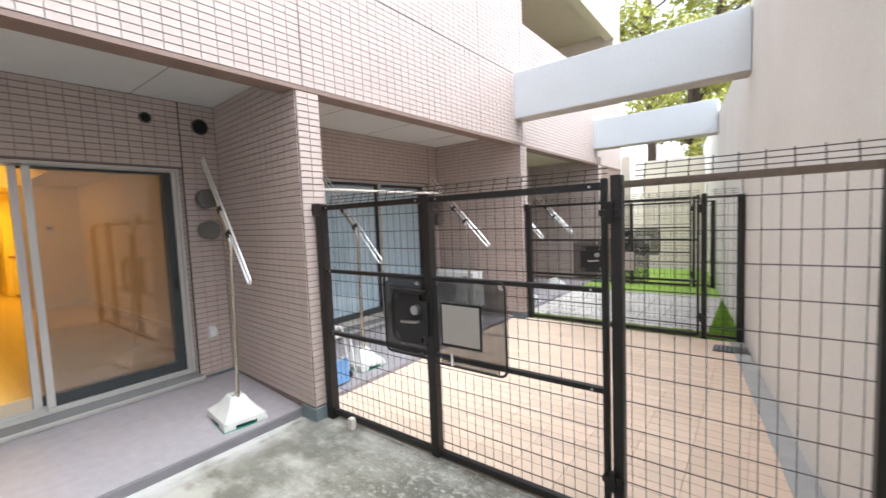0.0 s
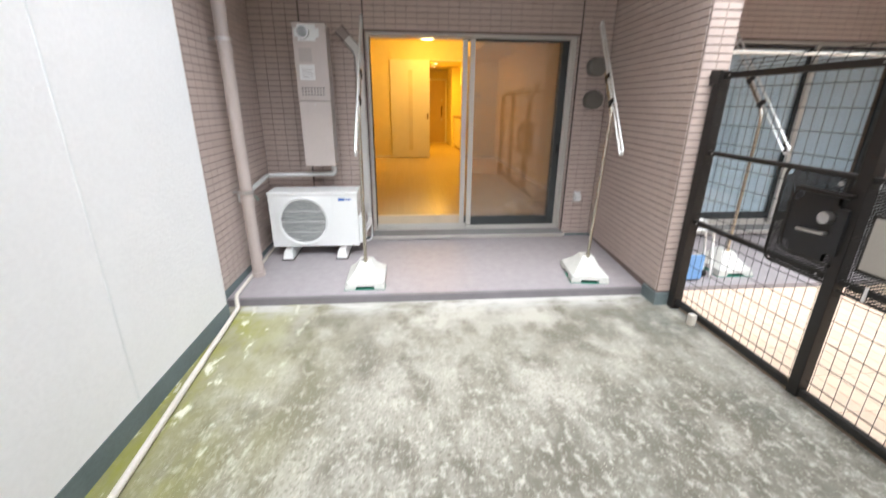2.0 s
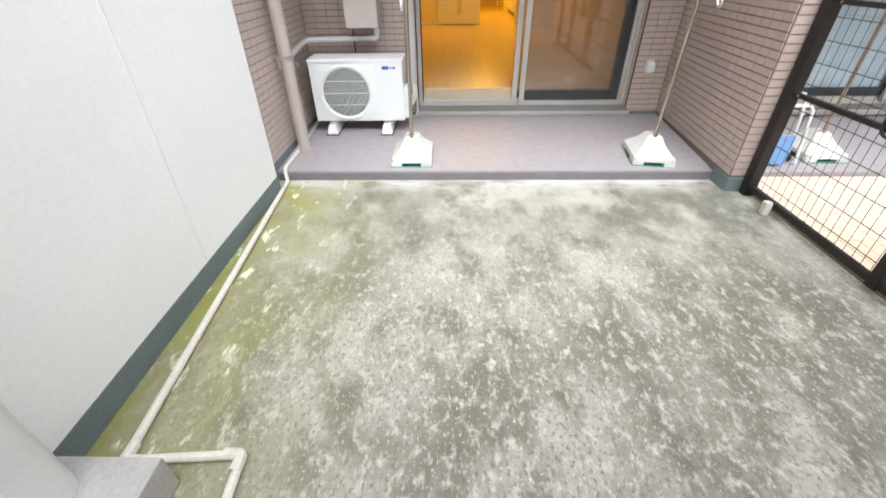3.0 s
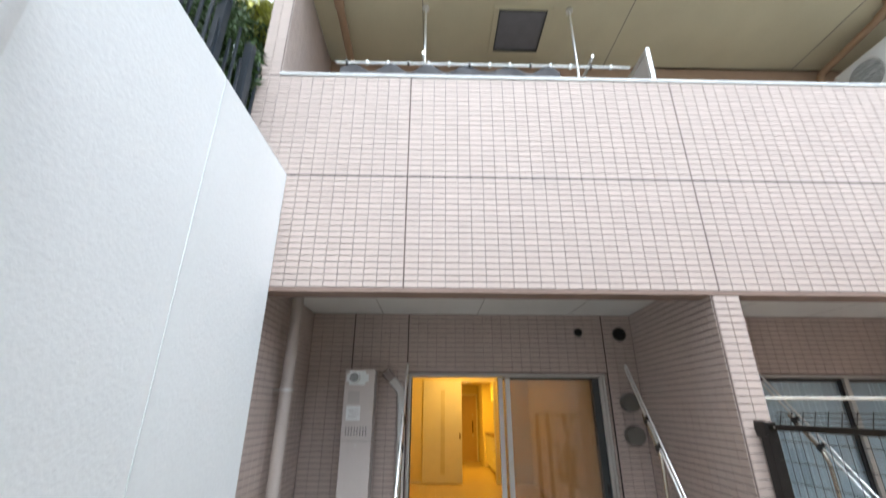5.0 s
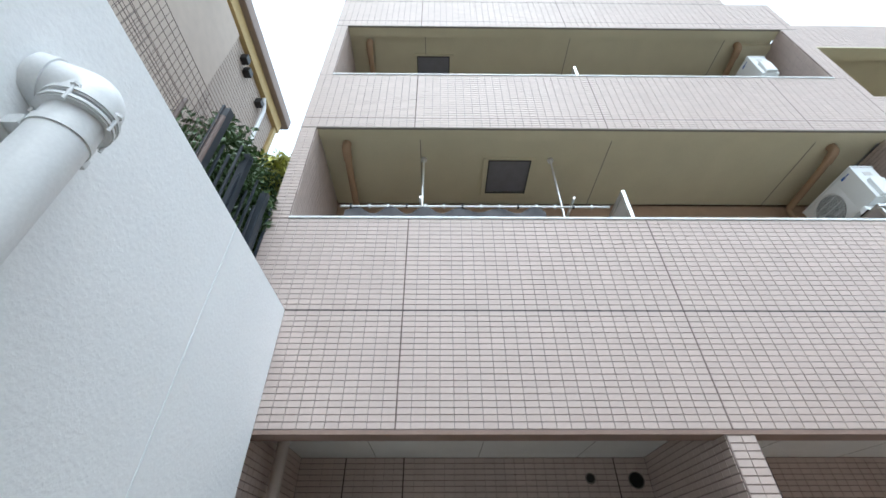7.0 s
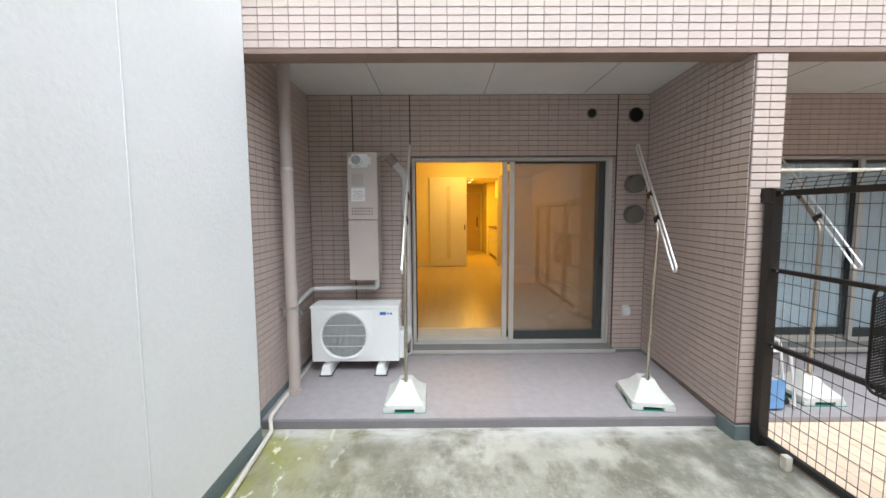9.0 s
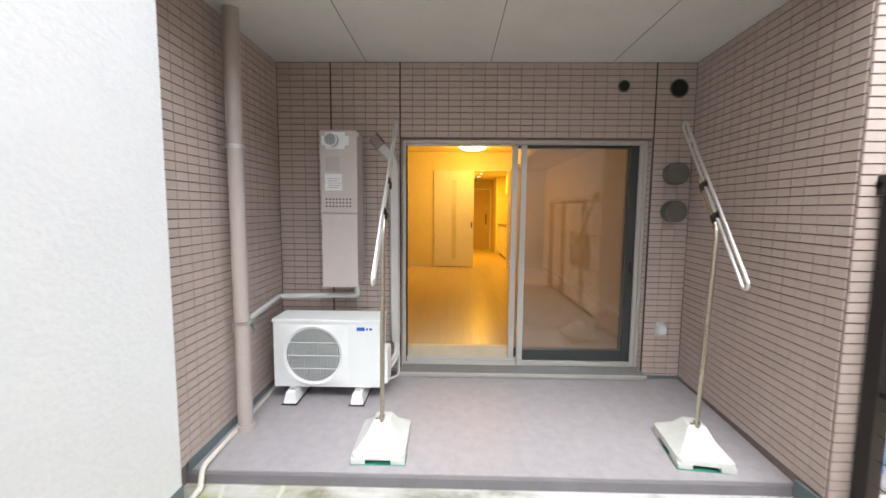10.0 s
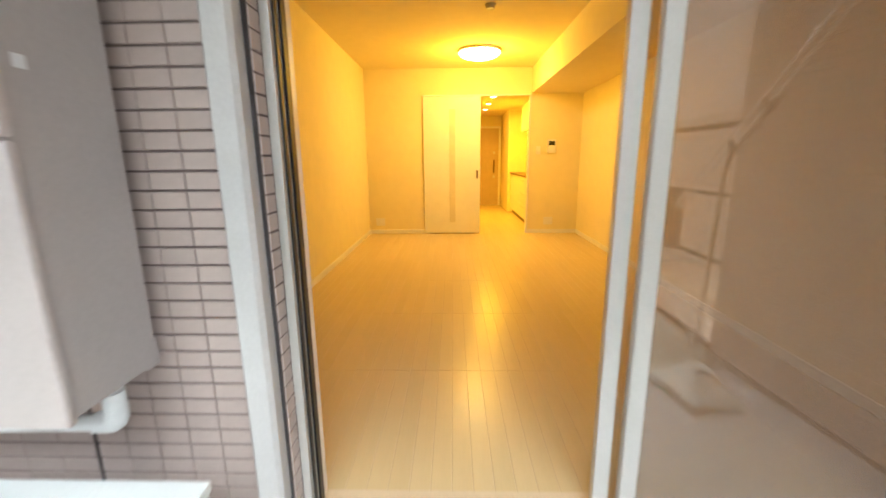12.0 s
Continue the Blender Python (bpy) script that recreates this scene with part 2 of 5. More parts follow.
# veil is a pale haze standing in for the bright garden's reflection
GLASS = sheer("hazed_window_glass", (0.86, 0.835, 0.79), 0.0, 0.085, veil=0.05, veil_col=(0.60, 0.58, 0.52))
CLEAR = sheer("clear_window_glass", (0.95, 0.955, 0.955), 0.0, 0.07)
ROOMWALL = mat("cream_white_wallpaper", (0.79, 0.70, 0.43), 0.9, var=0.03, fine=200, bump=0.1)
ROOMFLOOR = mat("glossy_pale_wood_floor", (0.60, 0.48, 0.27), 0.27, var=0.05, scale=2.5, fine=30, spec=0.3, stretch=(0.25, 3, 1), island=0.5)
ROOMDOOR = mat("white_door_laminate", (0.78, 0.76, 0.72), 0.4, var=0.03)
SLOT = mat("frosted_door_light", (0.66, 0.62, 0.52), 0.35)
ENTRY = mat("tan_entry_door", (0.55, 0.42, 0.28), 0.5, var=0.06)
DARKTOP = mat("dark_counter", (0.16, 0.09, 0.06), 0.4)
LAMPGLOW = emit("lamp_diffuser", (1.0, 0.80, 0.42), 5.0)
DOWNGLOW = emit("downlight_glow", (1.0, 0.84, 0.5), 7.0)
CURTAIN = mat("pale_blue_curtain", (0.66, 0.79, 0.87), 0.85, var=0.05)
BLUEBAG = mat("blue_plastic_tray", (0.16, 0.33, 0.62), 0.5, var=0.1)
NET = mat("grey_shade_cloth", (0.085, 0.082, 0.088), 0.9, var=0.15)
PANEL = mat("frosted_partition_panel", (0.52, 0.50, 0.48), 0.5)
NBTILE = mat("beige_house_tile", (0.50, 0.42, 0.35), 0.7, var=0.12, scale=4, island=0.4)
NBTRIM = mat("ochre_house_trim", (0.48, 0.36, 0.16), 0.7)
NBROOF = mat("brown_gutter", (0.28, 0.22, 0.19), 0.6)
WIRE = mat("rusty_brown_wire", (0.14, 0.10, 0.085), 0.6)
NAVYBAR = mat("navy_steel_picket", (0.02, 0.028, 0.04), 0.5)
LEAF = mat("dark_hedge_leaf", (0.055, 0.10, 0.028), 0.5, var=0.5, island=1.5, scale=3)
LEAFY = mat("yellow_green_leaf", (0.48, 0.48, 0.11), 0.55, var=0.4, island=1.5, scale=3)
BARK = mat("grey_brown_bark", (0.12, 0.09, 0.07), 0.9, var=0.3, bump=0.8)
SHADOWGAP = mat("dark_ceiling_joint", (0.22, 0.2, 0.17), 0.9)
FARWALL = mat("cream_far_render", (0.74, 0.68, 0.58), 0.8, var=0.06, scale=1)

ORIGIN = {}


# ---- mesh helpers ----
def box(bm, x0, x1, y0, y1, z0, z1, bevel=0.0, seg=2):
    m = Matrix.Translation(((x0 + x1) / 2, (y0 + y1) / 2, (z0 + z1) / 2)) @ Matrix.Diagonal((abs(x1 - x0), abs(y1 - y0), abs(z1 - z0), 1))
    vs = bmesh.ops.create_cube(bm, size=1, matrix=m)["verts"]
    if bevel:
        es = list({e for v in vs for e in v.link_edges})
        bmesh.ops.bevel(bm, geom=es, offset=bevel, segments=seg, affect="EDGES", profile=0.6)
    return bm


def boxes(*rows, bevel=0.0):
    bm = bmesh.new()
    for r in rows:
        box(bm, *r, bevel=bevel)
    return bm


def rod(bm, a, b, r, seg=12, r2=None):
    a, b = Vector(a), Vector(b)
    d = b - a
    m = Matrix.Translation((a + b) / 2) @ d.to_track_quat("Z", "Y").to_matrix().to_4x4()
    bmesh.ops.create_cone(bm, cap_ends=True, segments=seg, radius1=r, radius2=r if r2 is None else r2, depth=d.length, matrix=m)
    return bm


def rounded_path(pts, bend, n=6):
    pts = [Vector(p) for p in pts]
    out = [pts[0]]
    for a, b, c in zip(pts, pts[1:], pts[2:]):
        k = min(bend, (b - a).length * 0.49, (c - b).length * 0.49)
        p, q = b + (a - b).normalized() * k, b + (c - b).normalized() * k
        out += [p.lerp(b, i / n).lerp(b.lerp(q, i / n), i / n) for i in range(n + 1)]
    return out + [pts[-1]]


def tube(bm, pts, r, seg=10, bend=0.0, closed=False, flat=1.0):
    """A round (or, with flat, oval) bar swept along points."""
    pts = rounded_path(pts, bend) if bend else [Vector(p) for p in pts]
    n = len(pts)
    rings, ref = [], None
    for i, p in enumerate(pts):
        a = pts[(i - 1) % n] if closed or i else p
        b = pts[(i + 1) % n] if closed or i < n - 1 else p
        d = (b - a).normalized()
        if ref is None:
            ref = d.orthogonal().normalized()
        ref = (ref - d * ref.dot(d)).normalized()
        s = d.cross(ref)
        rings.append([bm.verts.new(p + r * (math.cos(w) * ref + flat * math.sin(w) * s)) for w in [2 * math.pi * k / seg for k in range(seg)]])
    for i in range(n if closed else n - 1):
        u, v = rings[i], rings[(i + 1) % n]
        for k in range(seg):
            bm.faces.new((u[k], u[(k + 1) % seg], v[(k + 1) % seg], v[k]))
    if not closed:
        bm.faces.new(rings[0][::-1])
        bm.faces.new(rings[-1])
    return bm


def finish(name, bm, material, smooth=True):
    bmesh.ops.recalc_face_normals(bm, faces=bm.faces)
    me = bpy.data.meshes.new(name)
    bm.to_mesh(me)
    bm.free()
    me.materials.append(material)
    if smooth:
        me.polygons.foreach_set("use_smooth", [True] * len(me.polygons))
        me.set_sharp_from_angle(angle=radians(35))
    return me


def even(ob):
    """Keep broad faces flat beside their rounded edges."""
    if len(ob.data.polygons) > 6:
        w = ob.modifiers.new("weighted", "WEIGHTED_NORMAL")
        w.keep_sharp = True
    return ob


def thing(name, base, label, category, group="", kind=""):
    ob = new(name)
    ob.empty_display_size = 0.1
    ob.location = base
    ORIGIN[ob.name] = Vector(base)
    return tagged(ob, label, category, group, kind)


def part(name, bm, material, parent, label=""):
    """Links bm, given in world metres, as one mesh under a thing or part."""
    org = ORIGIN[parent.name]
    bmesh.ops.translate(bm, verts=bm.verts, vec=-org)
    ob = new(name, finish(name, bm, material))
    ob.parent = parent
    ORIGIN[ob.name] = org
    if name not in ("wire", "spike", "crest_wire", "wire_mesh"):
        even(ob)
    return tagged(ob, label)


def solid(name, bm, material, label, category, group="", kind=""):
    """One mesh thing with its origin at the foot of its middle."""
    co = [v.co for v in bm.verts]
    org = Vector(((min(c.x for c in co) + max(c.x for c in co)) / 2, (min(c.y for c in co) + max(c.y for c in co)) / 2, min(c.z for c in co)))
    bmesh.ops.translate(bm, verts=bm.verts, vec=-org)
    ob = new(name, finish(name, bm, material))
    ob.location = org
    ORIGIN[ob.name] = org
    even(ob)
    return tagged(ob, label, category, group, kind)


def structure(name, bm, material, label="", category="wall"):
    ob = new(name, finish(name, bm, material))
    ORIGIN[ob.name] = Vector((0, 0, 0))
    even(ob)
    return tagged(ob, label or name.replace("_", " "), category, kind="structure")


PIECES = []


def cells(segments, pitch, joint):
    out = []
    for a, b in segments:
        n = max(1, round((b - a) / pitch))
        w = (b - a) / n
        out += [(a + i * w + joint / 2, a + (i + 1) * w - joint / 2) for i in range(n)]
    return out


def tile_face(wall, o, u, v, useg, vseg, holes=(), near=None, pu=0.1, pv=0.05, joint=0.006, proud=0.006, material=None, name="tile", upright=0.45):
    """Small rectangular tiles in a straight grid on one face of a wall: o is the face's corner, u and v its directions."""
    o, u, v = Vector(o), Vector(u), Vector(v)
    n = u.cross(v)
    if pv == 0.05:
        useg, vseg = [(a + 0.004, b - 0.004) for a, b in useg], [(a + 0.004, b - 0.004) for a, b in vseg]
    verts, faces = [], []
    ins = 0.0012
    for a0, a1 in cells(useg, pu, joint * upright if pu != pv else joint):
        for b0, b1 in cells(vseg, pv, joint):
            ca, cb = (a0 + a1) / 2, (b0 + b1) / 2
            hit = False
            c0, c1, d0, d1 = a0, a1, b0, b1
            for h0, h1, k0, k1 in holes:
                if h0 < ca < h1 and k0 < cb < k1:
                    hit = True
                elif k0 < cb < k1:
                    if c0 < h0 < c1:
                        c1 = h0
                    if c0 < h1 < c1:
                        c0 = h1
                elif h0 < ca < h1:
                    if d0 < k0 < d1:
                        d1 = k0
                    if d0 < k1 < d1:
                        d0 = k1
            if hit:
                continue
            full = c1 - c0 > (a1 - a0) * 0.999 and d1 - d0 > (b1 - b0) * 0.999
            if near and full and near[0] <= ca <= near[1] and near[2] <= cb <= near[3]:
                PIECES.append((wall, name, o + u * ca + v * cb, u, v, n, a1 - a0, b1 - b0, proud, material or TILE))
                continue
            k = len(verts)
            for p, q, h in ((c0, d0, 0), (c1, d0, 0), (c1, d1, 0), (c0, d1, 0), (c0 + ins, d0 + ins, proud), (c1 - ins, d0 + ins, proud), (c1 - ins, d1 - ins, proud), (c0 + ins, d1 - ins, proud)):
                verts.append(o + u * p + v * q + n * h)
            faces += [(k + 4, k + 5, k + 6, k + 7), (k, k + 1, k + 5, k + 4), (k + 1, k + 2, k + 6, k + 5), (k + 2, k + 3, k + 7, k + 6), (k + 3, k, k + 4, k + 7)]
    if verts:
        me = bpy.data.meshes.new(name + "s")
        me.from_pydata(verts, [], faces)
        me.materials.append(material or TILE)
        ob = new(name + "s", me)
        ob.parent = wall
        tagged(ob, kind="stuff")


def lay_pieces():
    """The nearest tiles, each an object of its own on shared mesh data."""
    shared = {}
    for wall, name, c, u, v, n, w, h, proud, material in PIECES:
        key = (round(w, 4), round(h, 4), round(proud, 4), material.name)
        if key not in shared:
            bm = bmesh.new()
            bmesh.ops.create_cube(bm, size=1, matrix=Matrix.Translation((0, 0, proud / 2)) @ Matrix.Diagonal((w, h, proud, 1)))
            top = [f for f in bm.faces if f.normal.z > 0.9]
            bmesh.ops.scale(bm, vec=(1 - 0.0024 / w, 1 - 0.0024 / h, 1), verts=[x for f in top for x in f.verts])
            shared[key] = finish(name, bm, material, smooth=False)
        ob = new(name, shared[key])
        m = Matrix((u, v, n)).transposed().to_4x4()
        m.translation = c
        ob.parent = wall
        ob.matrix_basis = m


# ---- plan ----
BACK, FRONT, STEP = -3.84, -2.29, -2.475       # bay back wall, facade face, balcony edge
LEFT, RIGHT = -0.91, 2.535                     # bay side walls
PIL0, PIL1 = 2.435, 2.64                       # partition pillar
PITCH = 3.64                                   # from one unit to the next
FLOOR, CEIL, BEAM = 0.06, 2.74, 2.567
WHITE = -0.81                                  # retaining wall's face
FENCE = 2.56
W0, W1, WZ0, WZ1 = 0.13, 2.20, 0.125, 2.125   # window


def garden_x(y):
    return 0.747 - 0.145 * (y - 3.405)


# ---- ground ----
bm = bmesh.new()
bmesh.ops.create_grid(bm, x_segments=8, y_segments=8, size=300, matrix=Matrix.Translation((0, 0, -0.06)))
structure("ground", bm, EARTH, "grey earth sheet reaching far round the houses", "ground")
structure("floor_garden", boxes((STEP + 0.002, 1.6, -1.0, FENCE + 0.02, -0.05, 0.0)), CONCRETE, "stained grey concrete slab with moss along the white wall", "floor")
bm = boxes((BACK, STEP - 0.03, LEFT - 0.05, RIGHT + 0.02, -0.05, FLOOR))
for v in bm.verts:
    if v.co.x < -3 and v.co.z > 0:
        v.co.z += 0.035
structure("floor_balcony", bm, VINYL, "grey vinyl sheet floor of the covered balcony", "floor")
structure("trim_balcony_edge", boxes((STEP - 0.03, STEP, LEFT - 0.05, PIL0 + 0.1, -0.05, FLOOR - 0.003), bevel=0.006), VINYLEDGE, "dark grey vinyl nosing along the balcony edge", "trim")
structure("trim_balcony_gutter", boxes((BACK, BACK + 0.018, LEFT, RIGHT, FLOOR, FLOOR + 0.06), (BACK, STEP, RIGHT - 0.012, RIGHT, FLOOR, FLOOR + 0.065), (BACK, STEP, LEFT, LEFT + 0.012, FLOOR, FLOOR + 0.065)), BASEPAINT, "grey coving strip along the foot of the tiled walls", "trim")


# ---- building: ground floor bays ----
def bay(k):
    y = k * PITCH
    l, r = (LEFT if k == 0 else PIL1 - PITCH) + y, PIL0 + y + 0.1
    rr = RIGHT + y if k == 0 else PIL0 + y
    w = structure("wall_back_%d" % (k + 1), boxes((BACK - 0.16, BACK, l - 0.1, W0 + y, -0.05, CEIL + 0.2), (BACK - 0.16, BACK, W1 + y, rr + 0.1, -0.05, CEIL + 0.2),
                  (BACK - 0.16, BACK, W0 + y, W1 + y, WZ1, CEIL + 0.2), (BACK - 0.16, BACK, W0 + y, W1 + y, -0.05, 0.12)), GROUT, "tiled back wall of a covered balcony with dark joints")
    segs = [(l, y - 0.459), (y - 0.459, y + 0.118), (y + 0.118, y + 2.212), (y + 2.212, rr)]
    hole = (W0 + y, W1 + y, 0.085, WZ1)
    near = (-0.16, 0.17, 0.45, 2.72) if k == 0 else None
    tile_face(w, (BACK, 0, 0), (0, 1, 0), (0, 0, 1), segs, [(FLOOR + 0.02, CEIL)], [hole], near)
    tile_face(w, (0, W0 + y, 0), (-1, 0, 0), (0, 0, 1), [(3.828, 3.892)], [(0.12, WZ1)], proud=0.003)
    tile_face(w, (0, W1 + y, 0), (1, 0, 0), (0, 0, 1), [(-3.892, -3.828)], [(0.12, WZ1)], proud=0.003)
    structure("joint_trim_%d" % (k + 1), boxes(*[(BACK, BACK + 0.0045, c - 0.006, c + 0.006, z0, CEIL) for c, z0 in ((y - 0.459, FLOOR + 0.02), (y + 0.118, FLOOR + 0.02), (y + 2.212, FLOOR + 0.02))]), SEAL, "dark sealant joints in the tiled wall", "trim")
    # right side wall and pillar
    bm = boxes((BACK, FRONT - 0.008, rr, PIL1 + y, -0.05, CEIL))
    for v in bm.verts:
        if v.co.x > -3 and v.co.y < rr + 0.01:
            v.co.y = PIL0 + y
    p = structure("wall_side_%d" % (k + 1), bm, GROUT, "tiled party wall between two balconies")
    run = Vector((FRONT - BACK, PIL0 + y - rr, 0))
    tile_face(p, (BACK, rr, 0), run.normalized(), (0, 0, 1), [(0.01, run.length - 0.01)], [(FLOOR + 0.05, CEIL)], near=(0.95, run.length, 0.1, 2.6) if k == 0 else None)
    tile_face(p, (FRONT - 0.008, 0, 0), (0, 1, 0), (0, 0, 1), [(PIL0 + y, PIL1 + y)], [(FLOOR + 0.05, BEAM)])
    tile_face(p, (0, PIL1 + y, 0), (-1, 0, 0), (0, 0, 1), [(-FRONT + 0.01, -BACK - 0.01)], [(FLOOR + 0.05, CEIL)])
    structure("baseboard_%d" % (k + 1), boxes((STEP, FRONT + 0.012, PIL0 + y - 0.012, PIL1 + y + 0.012, -0.02, 0.10), bevel=0.004), BASEPAINT, "grey-green painted foot of the party wall", "trim")
    # ceiling
    bm = boxes((BACK - 0.02, FRONT - 0.16, l - 0.05, rr + 0.03, CEIL, CEIL + 0.12))
    structure("ceiling_%d" % (k + 1), bm, SOFFIT, "white board ceiling of the covered balcony", "ceiling")
    structure("ceiling_joint_%d" % (k + 1), boxes(*[(BACK, FRONT - 0.18, c - 0.0025, c + 0.0025, CEIL - 0.002, CEIL + 0.004) for c in (y - 0.16, y + 0.86, y + 1.85)]), SHADOWGAP, "thin dark joint between ceiling boards", "trim")
    if k:
        structure("floor_unit_%d" % (k + 1), boxes((BACK, STEP, l - 0.02, rr + 0.02, -0.05, FLOOR)), VINYL, "grey vinyl balcony floor of a neighbouring unit", "floor")


for k in range(3):
    bay(k)
w = structure("wall_side_left", boxes((BACK - 0.1, FRONT - 0.008, LEFT - 0.28, LEFT, -0.05, CEIL)), GROUT, "tiled side wall of the covered balcony")
tile_face(w, (0, LEFT, 0), (-1, 0, 0), (0, 0, 1), [(-FRONT + 0.01, -BACK - 0.01)], [(FLOOR + 0.05, CEIL)], joint=0.0048)


# ---- building: facade bands and upper floors ----
def band(n, y0, y1, z0, z1, joints_y, joints_z, near=None, x=FRONT):
    w = structure("wall_band_%d" % n, boxes((x - 0.17, x - 0.006, y0, y1, z0, z1)), PALEGROUT, "tiled parapet band of the apartment facade")
    ys = [y0] + [j for j in joints_y if y0 + 0.05 < j < y1 - 0.05] + [y1]
    zs = [z0] + [j for j in joints_z if z0 + 0.05 < j < z1 - 0.05] + [z1]
    tile_face(w, (x - 0.006, 0, 0), (0, 1, 0), (0, 0, 1), list(zip(ys, ys[1:])), list(zip(zs, zs[1:])), (), near, joint=0.005, upright=0.7)
    seams = [(x - 0.004, x - 0.0012, j - 0.006, j + 0.006, z0, z1) for j in ys[1:-1]]
    structure("seam_band_%d" % n, boxes(*seams), GROUT, "wider upright joints in the facade tiles", "trim")
    if len(zs) > 2:
        structure("joint_band_%d" % n, boxes(*[(x - 0.004, x - 0.001, y0, y1, j - 0.008, j + 0.008) for j in zs[1:-1]]), SEAL if n == 1 else GROUT, "dark sealant joint along the facade tiles", "trim")
    if n > 1:
        structure("soffit_band_%d" % n, boxes((x - 0.17, x - 0.026, y0 + 0.19, y1 - 0.26, z0 - 0.016, z0 - 0.002)), SOFFIT_UP, "cream painted underside of the parapet band", "trim")
    structure("trim_band_%d" % n, boxes((x - (0.17 if n == 1 else 0.025), x + 0.002, y0, y1, z0 - (0.03 if n == 1 else 0.018), z0 - 0.002)), TRIM if n == 1 else SHADOWGAP, "brown soffit strip under the parapet band", "trim")


EDGE = -1.205
UPX = -3.62                                    # back wall of the upper balconies
JY = [0.16, 2.50, 5.03, 6.14]
band(1, EDGE, 6.25, BEAM + 0.03, 4.56, JY, [3.535], near=(0.2, 2.9, 2.6, 3.2))
band(2, EDGE, 6.25, 6.05, 7.25, JY, [6.24])
band(3, EDGE, 6.25, 8.76, 9.72, JY, [8.94])
band(4, EDGE, 5.50, 9.72, 9.97, JY, [])
band(5, EDGE, 5.50, 11.45, 12.4, JY, [11.65])
for n, (z0, z1) in enumerate(((4.56, 6.05), (7.25, 8.76), (9.97, 11.45))):
    r = 5.99 if n < 2 else 5.30
    e = 6.25 if n < 2 else 5.50
    w = structure("wall_pier_left_%d" % (n + 1), boxes((BACK, FRONT - 0.006, EDGE, -1.015, z0, z1)), GROUT, "tiled end wall of an upper balcony")
    tile_face(w, (FRONT - 0.006, 0, 0), (0, 1, 0), (0, 0, 1), [(EDGE, -1.015)], [(z0, z1)])
    tile_face(w, (0, -1.015, 0), (-1, 0, 0), (0, 0, 1), [(-FRONT + 0.01, -BACK)], [(z0, z1)])
    w = structure("wall_pier_right_%d" % (n + 1), boxes((BACK, FRONT - 0.006, r, e, z0, z1)), GROUT, "tiled end wall of an upper balcony")
    tile_face(w, (FRONT - 0.006, 0, 0), (0, 1, 0), (0, 0, 1), [(r, e)], [(z0, z1)])
    tile_face(w, (0, r, 0), (1, 0, 0), (0, 0, 1), [(BACK, FRONT - 0.01)], [(z0, z1)])
    structure("wall_upper_back_%d" % (n + 1), boxes((BACK - 0.2, UPX, EDGE, e, z0 - 1.2, z1 + 0.2)), UPBACK, "tan tiled back wall of an upper balcony")
    structure("ceiling_upper_%d" % (n + 1), boxes((BACK, FRONT - 0.17, -1.015, r, z1 + 0.03, z1 + 0.2)), SOFFIT_UP, "cream painted ceiling of an upper balcony", "ceiling")
    structure("ceiling_upper_joint_%d" % (n + 1), boxes(*[(BACK, FRONT - 0.17, c - 0.005, c + 0.005, z1 + 0.027, z1 + 0.035) for c in (0.22, 2.62, 5.2)]), SHADOWGAP, "thin dark joint across the ceiling", "trim")
    structure("floor_upper_%d" % (n + 1), boxes((BACK, FRONT - 0.17, EDGE, e, z0 - 1.1, z0 - 1.0)), SOFFIT, "upper balcony floor slab", "floor")
    cap = thing("parapet_rail", (FRONT - 0.08, (r - 1.015) / 2, z0), "white aluminium coping rail along the balcony parapet", "rail", "parapet rails")
    part("coping", boxes((FRONT - 0.175, FRONT + 0.012, -1.015, r, z0, z0 + 0.026), bevel=0.006), ACWHITE, cap)
    part("handrail", boxes((FRONT - 0.12, FRONT - 0.07, -0.98, r - 0.03, z0 + 0.03, z0 + 0.058), bevel=0.008), ACWHITE, cap)
    for i in range(8):
        yy = -0.85 + i * (r + 0.6) / 7
        part("rail_post", boxes((FRONT - 0.105, FRONT - 0.085, yy - 0.015, yy + 0.015, z0 + 0.02, z0 + 0.035)), ALUROD, cap)
    for yy in (-0.70, r - 0.55):
        d = thing("drain_pipe", (-2.72, yy, z0 - 1.0), "brown-beige drain pipe with an elbow at the balcony ceiling", "pipe", "upper drain pipes")
        part("pipe", tube(bmesh.new(), [(-2.56, yy, z1 + 0.04), (-2.56, yy, z1 - 0.06), (-2.80, yy, z1 - 0.10), (-3.52, yy, z1 - 0.16), (-3.52, yy, z0 - 1.0)], 0.045, 12, bend=0.07), TANPIPE, d)
        part("elbow", tube(bmesh.new(), [(-2.56, yy, z1 + 0.03), (-2.56, yy, z1 - 0.06), (-2.72, yy, z1 - 0.09)], 0.056, 12, bend=0.06), TANPIPE, d, "tan elbow fitting")
    hy = (1.38, 0.35, 1.38)[n]
    h = thing("ceiling_hatch", (-3.1, hy, z1 - 0.005), "grey evacuation hatch lid in a pale frame on the ceiling", "hatch", "ceiling hatches")
    part("hatch_frame", boxes((-3.43, -2.76, hy - 0.34, hy - 0.28, z1 - 0.005, z1 + 0.03), (-3.43, -2.76, hy + 0.28, hy + 0.34, z1 - 0.005, z1 + 0.03), (-3.43, -3.35, hy - 0.28, hy + 0.28, z1 - 0.005, z1 + 0.03), (-2.80, -2.76, hy - 0.28, hy + 0.28, z1 - 0.005, z1 + 0.03), bevel=0.006), SOFFIT_UP, h)
